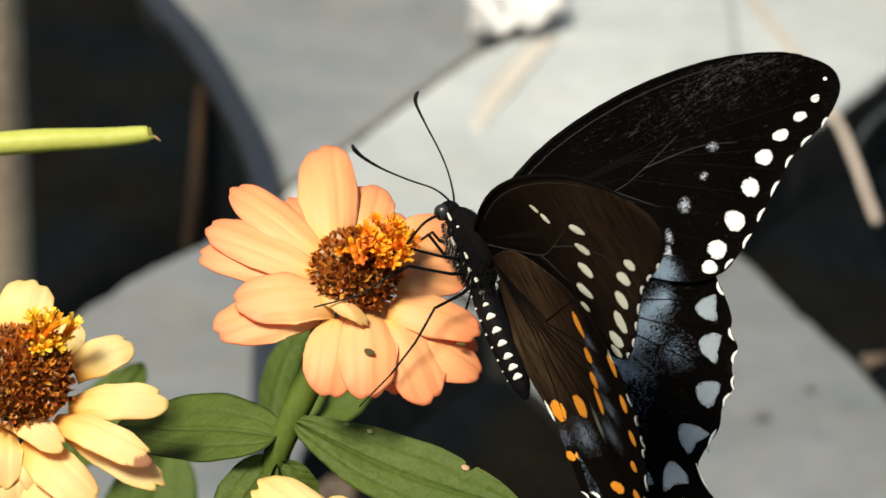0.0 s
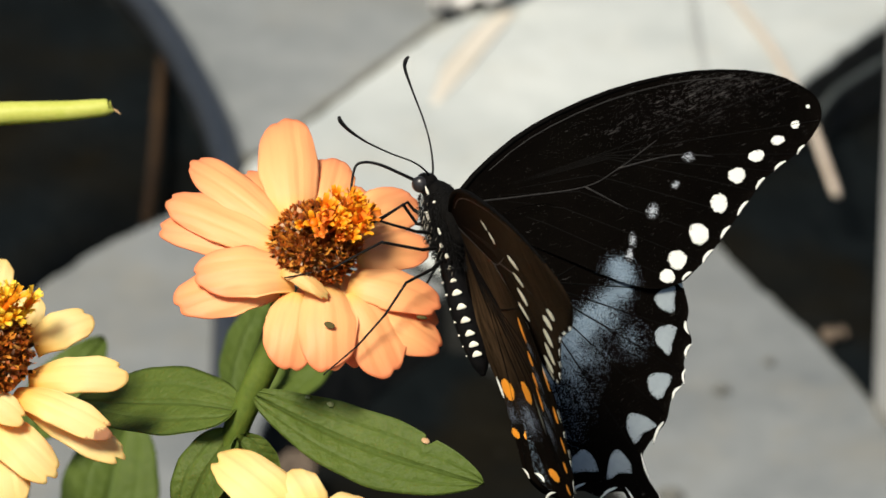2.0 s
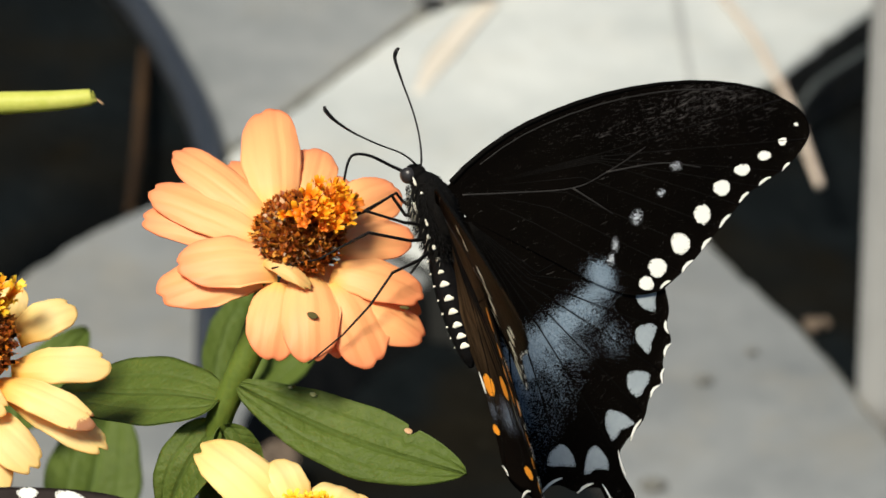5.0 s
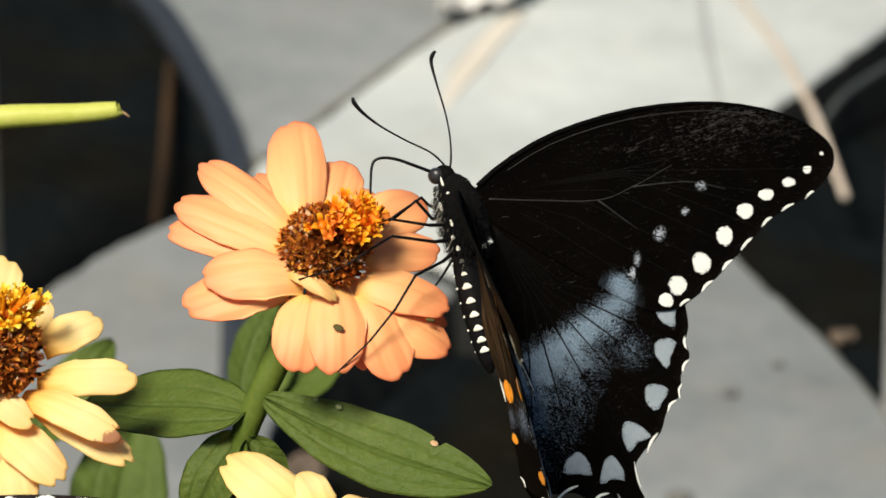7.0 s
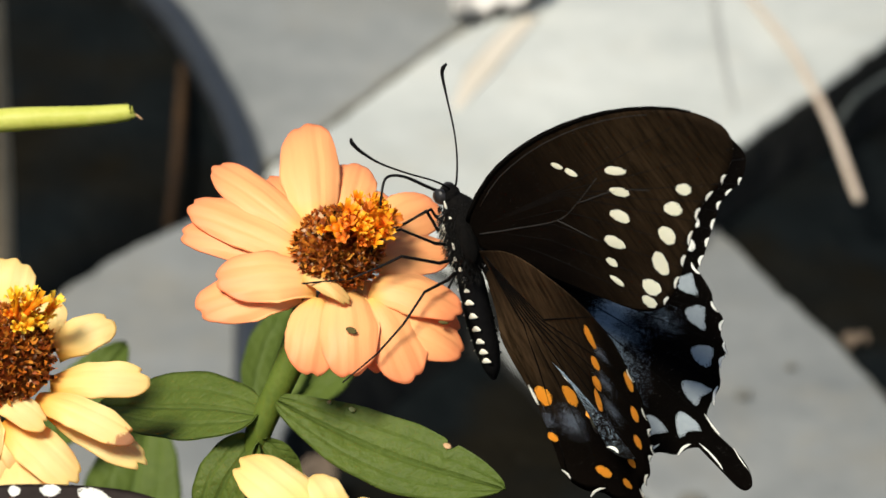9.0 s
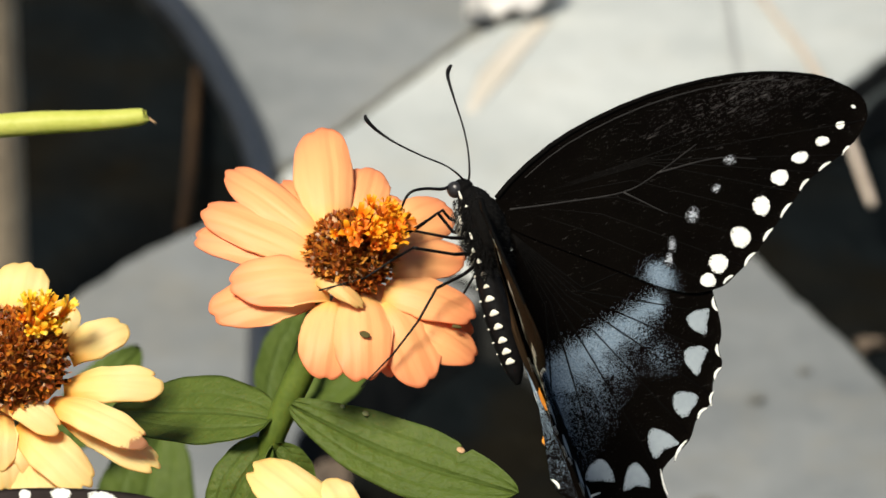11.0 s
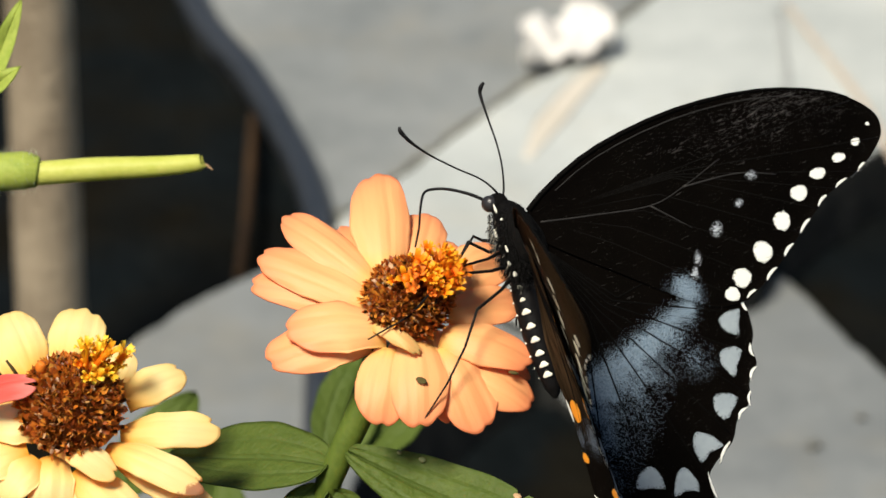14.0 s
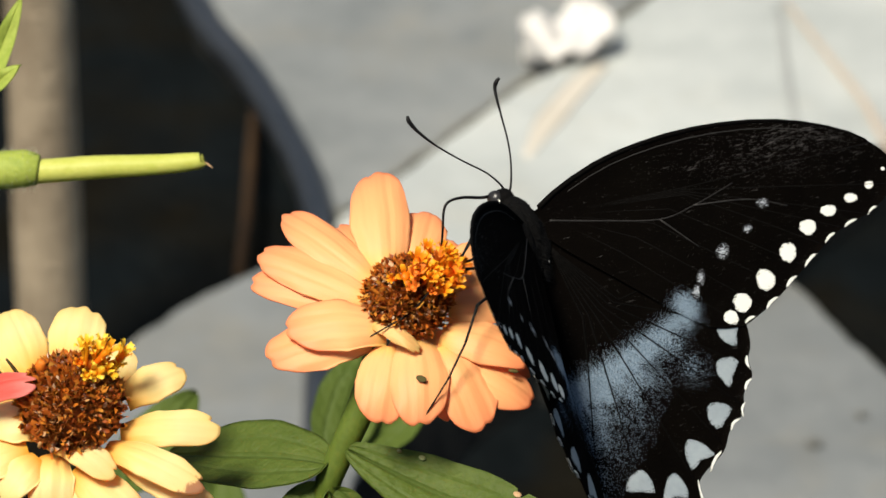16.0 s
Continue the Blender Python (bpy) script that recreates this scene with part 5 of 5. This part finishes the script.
def orange_butterfly():
    """An orange and black butterfly that clings below the yellow zinnia; its near wing is x along the leading edge, y up."""
    ob = new("orange_butterfly")
    tagged(ob, "orange and black butterfly with white spots, clinging to the stem", "butterfly", "butterflies")
    lead = [(-26, -9), (-20, -4.2), (-14, -1.3), (-7.7, -0.2), (0, 0.0), (7.8, -0.5), (12.5, -1.4), (15.6, -2.8), (17.0, -5.0), (16.2, -8.4), (14.4, -12), (13.6, -16), (10.6, -20), (4, -22.5), (-6, -22), (-16, -18), (-24, -13)]
    rim = spline([(x, y, 0) for x, y in lead + lead[:1]], 5)
    n, rings = len(rim), 18
    hub = Vector((-8, -10, 0))
    for name, shift, label in (("forewing", 0.0, "orange forewing with a black white-spotted tip"), ("far_forewing", -5.0, "far orange forewing")):
        verts, faces, dark = [], [], []
        for layer in (0, 1):
            for i in range(rings + 1):
                for p in rim:
                    q = hub + (p - hub) * (i / rings)
                    z = 0.5 * math.sin(q.x * 0.12) + 0.15 * math.sin(math.atan2(q.y + 9, q.x + 26) * 22) + shift
                    verts.append(Vector((q.x + shift * 0.5, q.y + shift * 0.6, z + (0.07 if layer == 0 else -0.07))) * MM)
                    near = min((q - r).length for r in rim[::3])
                    dark.append(max(1.0 if near < 2.9 + 0.3 * math.sin(q.x * 1.7) else 0.0, min(1.0, max(0.0, (q.x - 0.5 + 0.25 * q.y + 1.2 * math.sin(q.y * 0.9)) / 1.5))))
        m = (rings + 1) * n
        for layer in (0, 1):
            for i in range(rings):
                for j in range(n - 1):
                    q = [layer * m + i * n + j, layer * m + i * n + j + 1, layer * m + (i + 1) * n + j + 1, layer * m + (i + 1) * n + j]
                    faces.append(tuple(q if layer else q[::-1]))
        for j in range(n - 1):
            faces.append((rings * n + j, rings * n + j + 1, m + rings * n + j + 1, m + rings * n + j))
        me = bpy.data.meshes.new(name)
        me.from_pydata(verts, [], faces)
        values(me, "dark", dark)
        wing_ob = part(name, me, ORANGE_WING, ob, label)
        if shift == 0.0:
            for x, y, a, b, turn in ((-5.2, -0.95, 0.85, 0.75, 0), (-0.3, -0.85, 1.45, 0.8, -3), (5.9, -2.1, 2.7, 1.35, -24), (7.6, -4.6, 1.6, 1.2, -40), (14.4, -3.0, 1.1, 0.5, -48), (13.4, -9.0, 0.8, 0.8, 0)):
                c, k = math.cos(radians(turn)), math.sin(radians(turn))
                v = [Vector((x, y, 0.5 * math.sin(x * 0.12) + 0.3))]
                for j in range(24):
                    t = 2 * math.pi * j / 24
                    u, w = a * (1 + 0.08 * math.sin(3 * t + x)) * math.cos(t), b * (1 + 0.08 * math.sin(2 * t + y)) * math.sin(t)
                    v.append(Vector((x + u * c - w * k, y + u * k + w * c, 0.5 * math.sin(x * 0.12) + 0.26)))
                me = bpy.data.meshes.new("spot")
                me.from_pydata([p * MM for p in v], [], [(0, j + 1, (j + 1) % 24 + 1) for j in range(24)])
                values(me, "rim", [0.0] + [1.0] * 24)
                part("spot", me, WHITE_SPOT, wing_ob, "white spot")
    part("body", tube([Vector(p) * MM for p in ((-22, -3, -4), (-25, -7, -4), (-27, -13, -4), (-28, -22, -4), (-28, -28, -5))], [0.0012, 0.0024, 0.0028, 0.0022, 0.0008], 14, 5), FUR, ob, "dark furry body")
    part("head", scaled(ball((-20.8, -1.6, -4), (1.7, 1.7, 1.6)), Matrix.Scale(MM, 4)), FUR, ob)
    for tip in ((-22.0, 0.0, -12.0), (-17.0, 0.0, -12.0)):
        part("antenna", tube([Vector(p) * MM for p in ((-20.5, -0.6, -4), (-19.6, -0.4, -8), tip)], [0.00014, 0.00012, 0.0003], 6, 5), SHELL, ob)
    for k in range(3):
        part("leg", tube([Vector(p) * MM for p in ((-25 - k, -7 - 3 * k, -5), (-19 - k, -6 - 4 * k, -16), (-12, -12 - 5 * k, -32 - 3 * k))], [0.0003, 0.00022, 0.00014], 6, 4), SHELL, ob, "thin black leg")
    return ob


guest = orange_butterfly()


# ---- what moves ----
def motions():
    # the body's place and turn in the leaning plane, the wings' in the body's space: seconds, millimetres, degrees
    flight = [
        (0, 4.46, 0.76, 0, 1, 71.7, 26.5), (0.5, 4.85, -0.12, 0, 7.8, 69, 33.1),
        (1, 5.62, -0.41, 0, 11.1, 69.1, 33.4), (1.5, 7.24, -0.42, 0, 34.7, 67.1, 49.5),
        (2, 6.44, 0.55, 0, 21.2, 68.7, 39.4), (2.5, 6.14, 0.94, 0, 10.3, 67.2, 30.4),
        (3, 6.82, 1.18, 0, 13.4, 68.9, 32.1), (3.5, 7.16, 0.96, 0, 17.7, 69.5, 35.4),
        (4, 7.21, 0.38, 0, 21.7, 69, 39.2), (6.5, 7.08, 0.6, 0, 4.7, 63.8, 22.9), (7, 7.28, 1.83, 0, 2.8, 66, 19.1),
        (7.5, 7.35, 1.5, 0, 4.5, 63.8, 19.9), (8, 9.34, 0.09, 0, 11.4, 65.3, 21.6),
        (8.5, 9.72, -0.48, 0, 9.7, 65.3, 18.2), (8.6, 9.72, -0.48, 0, 9.7, 65.3, 18.2),
        (8.8, 7.9, -1.51, 0, -2, 64.6, 10), (9, 6.03, -0.49, 0, 29, 49.9, 39.8),
        (9.2, 7.99, -0.6, 0, 24.3, 56.3, 36.9), (11.5, 5.87, 1.31, 0, -2.6, 62.9, 16.8),
        (12, 5.6, 1.55, 0, -5, 62.8, 15.5), (12.5, 5.56, 2.56, 0, -2.2, 62.8, 15.4),
        (13, 5.16, 3.43, 0, -3.6, 63.7, 15.9), (13.5, 3.86, 4.74, 0, -7.6, 62.6, 13.6),
        (14, 3.37, 5.55, 0, -7.3, 64.7, 13.2), (14.5, 3.38, 6.07, 0, -8.6, 61.7, 10.8),
        (15, 3.83, 5.82, 0, -10.8, 60.9, 8.3), (15.5, 4.71, 5.96, 0, -9.2, 61.7, 6.9),
        (16, 3.88, 5.79, 0, -9.6, 62.1, 7.7),
    ]
    right_fore = [
        (0, 1.6, 1.33, 2.73, -10.99, -46.48, 6.76), (0.5, 1.6, 1.32, 2.52, -8.13, -44.53, 2.22),
        (1, 1.6, 1.5, 2.33, -7.73, -44.25, 0.89), (1.5, 1.6, 1.45, 2.03, -13.16, -42.87, -1.21),
        (2, 1.6, 1.58, 1.85, -8.93, -43.77, -0.88), (2.5, 1.6, 1.65, 1.71, -6.01, -41.65, -0.47),
        (3, 1.6, 1.62, 1.72, -4.82, -42.28, -0.6), (3.5, 1.6, 1.61, 1.75, -4.28, -42.91, -2.32),
        (4, 1.6, 1.47, 1.87, -3.36, -43.07, -4.13), (6.5, 1.6, 1.57, 1.75, 0.14, -35.18, -4.48),
        (7, 1.6, 1.55, 1.68, 0.02, -36.74, -2.77), (7.5, 1.6, 1.59, 1.66, -0.35, -35.24, -3.91),
        (8, 1.6, 1.61, 1.56, -1.79, -33.97, -3.03), (8.5, 1.6, 1.71, 1.32, -1.72, -36.08, -3.67),
        (8.6, 1.6, 1.71, 1.32, -1.72, -36.08, -3.67), (8.8, 1.6, 1.98, 1, -27.27, -33.07, 10.69),
        (9, 1.6, 1.21, 0.47, -38.96, -3.82, -9.4), (9.2, 1.6, 1.11, 0.57, -32.83, -20.08, 6.22),
        (9.75, 1.6, 1.29, 1.17, -7.57, -42.15, 3.39), (11.5, 1.6, 1.47, 1.77, -6.65, -38.6, 5.13),
        (12, 1.6, 1.43, 1.91, -3.57, -37.26, 3.32), (12.5, 1.6, 1.65, 1.44, -5.1, -36.99, 6.49),
        (13, 1.6, 1.64, 1.31, -3.44, -36.45, 7.06), (13.5, 1.6, 1.84, 1.14, -1.71, -36.38, 6.68),
        (14, 1.6, 1.84, 1.28, -3.33, -36.97, 6.06), (14.5, 1.6, 1.77, 1.32, -1.3, -33.88, 5.62),
        (15, 1.6, 2, 1.33, 0.43, -32.86, 4.95), (15.5, 1.6, 1.84, 1.59, -0.23, -31.59, 4.36),
        (16, 1.6, 1.71, 1.95, -0.23, -33.14, 2.24),
    ]
    right_hind = [
        (0, 0.65, -4.1, 2.47, -3.91, -47.26, 1.39), (0.5, 0.66, -3.93, 2.35, -1.63, -45.54, -0.67),
        (1, 0.67, -3.74, 2.31, -2.68, -44.95, -0.15), (1.5, 0.38, -3.8, 2.67, -8.83, -43.68, -0.3),
        (2, 0.63, -3.52, 2.27, -5.38, -43.41, -0.72), (2.5, 0.9, -3.38, 1.92, -2.65, -41.52, -0.79),
        (3, 0.99, -3.43, 1.9, -2.75, -41.55, -0.41), (3.5, 0.95, -3.54, 1.96, -3.06, -42.25, -1.07),
        (4, 0.93, -3.51, 2.09, -2.71, -42.23, -2.31), (6.5, 1.19, -3.27, 1.82, -1.7, -33.28, -1.66),
        (7, 1.29, -3.32, 1.67, -2.32, -34.86, -0.36), (7.5, 1.24, -3.22, 1.73, -2.5, -33.41, -1.17),
        (8, 1.26, -3.11, 1.74, -3.07, -32.72, 0.01), (8.5, 1.31, -2.86, 1.55, -3.97, -34.04, -1.53),
        (8.6, 1.31, -2.86, 1.55, -3.97, -34.04, -1.53), (8.8, 2.6, -2.21, 0.59, -17.64, -31.64, 7.76),
        (9, 4.2, -4.01, -1.07, -39.62, -14.47, -5.77), (9.2, 2.6, -2.88, 0.05, -23.37, -26.93, -1.52),
        (9.75, 1.13, -2.76, 1.21, -2.01, -42.31, -2.17), (11.5, 1.29, -2.67, 1.73, -2.76, -37.48, -4.35),
        (12, 1.24, -3, 1.82, -0.26, -35.92, -1.8), (12.5, 1.36, -3.16, 1.48, -3.36, -35.25, 3.59),
        (13, 1.53, -2.99, 1.15, -1.93, -35.22, 3.67), (13.5, 1.67, -2.8, 0.83, -2.37, -34.38, 3.96),
        (14, 1.68, -2.79, 0.92, -3.14, -36.04, 2.95), (14.5, 1.85, -2.82, 0.65, -2.56, -32.87, 3.67),
        (15, 1.59, -2.53, 0.97, -1.21, -30.9, 4.88), (15.5, 1.91, -2.63, 0.59, -2.77, -30.96, 4.38),
        (16, 1.66, -2.72, 1.19, -2.81, -32.14, 3.07),
    ]
    left_fore = [
        (0, -1.6, 0.03, 1.31, -174.12, -35.29, -177.93), (0.5, -1.6, -0.27, 1.37, -176.31, -30.6, 185.89),
        (1, -1.6, -0.34, 1.32, -176.73, -29.37, -177.36), (1.5, -1.6, -0.25, 1.22, -171.4, -27.29, 176.2),
        (2, -1.6, -0.32, 1.1, -174.52, -25.78, -179.7), (2.5, -1.6, -0.35, 1.11, 183.72, -28.1, -177.91),
        (3, -1.6, -0.33, 1.1, 184.54, -23.32, -178.21), (3.5, -1.6, -0.24, 1.09, -175.76, -23.34, -177.35),
        (4, -1.6, -0.24, 1.15, -175.78, -20.98, -177), (6.5, -1.6, -0.3, 1.25, 178.93, -24.95, -170.85),
        (7, -1.6, -0.29, 1.12, -178.64, -20.64, -170.39), (7.5, -1.6, -0.32, 1.19, -178.64, -21.48, -169.74),
        (8, -1.6, -0.4, 1.13, -177.01, -18.11, -173.98), (8.5, -1.6, -0.28, 1.07, -176.68, -18.48, -173.99),
        (8.6, -1.6, -0.28, 1.07, -176.72, -18.48, -173.97), (8.8, -1.6, -0.21, 1.14, -174.3, -45.78, -171.28),
        (9, -1.6, 0.16, 1.29, -122.28, -60.28, 127.05), (9.2, -1.6, 0.22, 0.95, -156.03, -45.04, 164.61),
        (9.75, -1.6, 0.17, 1.21, -179.53, -28.76, -175.41), (11.5, -1.6, 0.12, 1.47, 174, -23.25, -166.85),
        (12, -1.6, -0.1, 1.55, 172.68, -26.49, -165.49), (12.5, -1.6, -0.03, 1.27, -180.44, -28.23, -167.47),
        (13, -1.6, -0.09, 1.2, 175.38, -28.52, -167.11), (13.5, -1.6, -0.01, 1.09, 173.86, -28.49, -165.78),
        (14, -1.6, 0.09, 1.05, 175.47, -24.69, -168.57), (14.5, -1.6, -0.02, 1.21, 176.01, -25.56, -170.76),
        (15, -1.6, -0.03, 1.18, 178.19, -21.03, -173.94), (15.5, -1.6, -0.01, 1.3, -179.15, -16.52, -172.46),
        (16, -1.6, -0.02, 1.49, -176.67, -15.61, -172.06),
    ]
    left_hind = [
        (0, -1.6, -3.74, 1.57, -178.64, -34.33, -177.87), (0.5, -1.6, -3.54, 1.58, -180.64, -31.04, -176.53),
        (1, -1.6, -3.31, 1.47, -179.88, -29.64, -178.05), (1.5, -1.6, -2.95, 1.25, -176.06, -28.86, 176.4),
        (2, -1.6, -3.08, 1.21, -179.17, -27.12, 180.96), (2.5, -1.6, -3.2, 1.24, -181.38, -29.4, 183.56),
        (3, -1.6, -3.13, 1.16, -181.52, -25.68, 184.03), (3.5, -1.6, -3.1, 1.12, -182.51, -25.82, -174.52),
        (4, -1.6, -3.13, 1.14, -181.93, -23.17, 183.52), (6.5, -1.6, -3.34, 1.32, -179.18, -25.31, 173.63),
        (7, -1.6, -3.46, 1.22, -178.3, -22.51, 173.15), (7.5, -1.6, -3.49, 1.34, -177.93, -23.43, 172.56),
        (8, -1.6, -3.51, 1.31, -173.92, -18.62, 160.97), (8.5, -1.6, -3.53, 1.33, -175.9, -20.22, 168.13),
        (8.6, -1.6, -3.53, 1.33, -175.52, -18.61, 170.21), (8.8, -1.6, -3.8, 1.58, 177.24, -40.53, -163.2),
        (9, -1.6, -3.36, 2.06, -161.85, -59.29, 169.33), (9.2, -1.6, -3.46, 1.61, -175.63, -40.43, 182.34),
        (9.75, -1.6, -3.44, 1.61, -179.29, -24.87, 186.56), (11.5, -1.6, -3.41, 1.61, -178.49, -22.06, 176.81),
        (12, -1.6, -3.6, 1.55, 177.87, -26.72, 181.21), (12.5, -1.6, -3.49, 1.31, 175.81, -30.35, -167.87),
        (13, -1.6, -3.44, 1.28, -180.21, -28.1, -176.94), (13.5, -1.6, -3.3, 1.25, -179.31, -27.62, -179.46),
        (14, -1.6, -3.17, 1.2, -179.45, -23.62, 178.96), (14.5, -1.6, -3.25, 1.35, -180.18, -24.47, 179.83),
        (15, -1.6, -3.23, 1.36, -178.9, -18.38, -178.78), (15.5, -1.6, -3.26, 1.41, -179.23, -13.73, -179.14),
        (16, -1.6, -3.35, 1.52, -179.89, -16.28, -178.61),
    ]
    walk(flyer, [(t, LEAN @ pose(x * MM, y * MM, z * MM, a, b, c)) for t, x, y, z, a, b, c in flight])
    for key, rows in (("right_fore", right_fore), ("right_hind", right_hind), ("left_fore", left_fore), ("left_hind", left_hind)):
        walk(WINGS[key], [(t, pose(x * MM, y * MM, z * MM, a, b, c)) for t, x, y, z, a, b, c in rows])
    # the feet keep their hold on the flower while the body shifts
    # the feeding tube is lifted and lowered as it probes: seconds, degrees
    probing = [
        (0, 53, -3, 60), (0.5, 45, -4, 56), (1, 42, -17, 58), (1.25, 26, -14, 22), (1.5, 8.5, -11.3, -17.6), (2, 1.0, -10.5, -16.7),
        (2.5, -0.1, -9.3, -16.5), (3, 0.6, -8.5, -16.9), (3.5, 7.8, -2.2, -19.0), (4, 7.8, -2.2, -19.1), (6.5, 25.9, -3.0, 43.6),
        (7, -2.2, -2.0, -2.7), (7.5, 10.8, 3.9, 18.8), (8, 12.4, -5.1, 18.4), (8.5, 10.4, -9.5, 17.7), (8.6, 10.2, -10.5, 17.0),
        (8.8, -7.5, -5.9, -18.2), (9, 0.8, 19.5, -8.9), (9.2, -26.7, -9.0, -43.2), (10.3, 8, -4, 8), (11.5, 45, 0, 62), (12, 46, 0, 65), (12.25, 20, 7, 20),
        (12.5, -5.1, 14.1, -23.1), (13, -18.8, 4.1, -37.1), (13.5, 8.0, 7.8, -21.6), (14, -18.7, -6.1, -36.8), (14.5, 5.3, 21.6, -13.9),
        (15, 4.3, 24.2, -10.4), (15.5, 3.8, 20.2, -5.8), (16, 18.8, 7.6, 43.1),
    ]
    stand = next(r for r in flight if r[0] == 7)
    stood = pose(stand[1] * MM, stand[2] * MM, stand[3] * MM, *stand[4:])
    for limb, root, foot in HELD:
        hold = stood @ foot
        rows = []
        for t, x, y, z, a, b, c in flight:
            now = pose(x * MM, y * MM, z * MM, a, b, c).inverted() @ hold
            turn = (foot - root).rotation_difference(now - root)
            rows.append((t, Matrix.Translation(root) @ turn.to_matrix().to_4x4()))
        if limb.name == "proboscis":
            rows = [(t, pose(*root, *turn)) for t, *turn in probing]
        walk(limb, rows)
    # the orange butterfly climbs a little
    climb = [(0, -47.6, -39.9), (2, -47.8, -39.4), (3.0, -48.3, -38.7), (3.5, -48.4, -38.3), (4, -48.6, -38.0), (7, -50.0, -37.1), (7.5, -50.4, -36.3), (8, -50.7, -35.6), (9, -51.2, -35.3), (11.5, -51.9, -35.2), (12, -52.2, -34.7), (12.5, -52.2, -34.8), (13, -52.2, -35.2), (16, -52.4, -36.0)]
    walk(guest, [(t, LEAN @ pose(x * 0.983 * MM, y * 0.983 * MM, 0.04)) for t, x, y in climb])


motions()
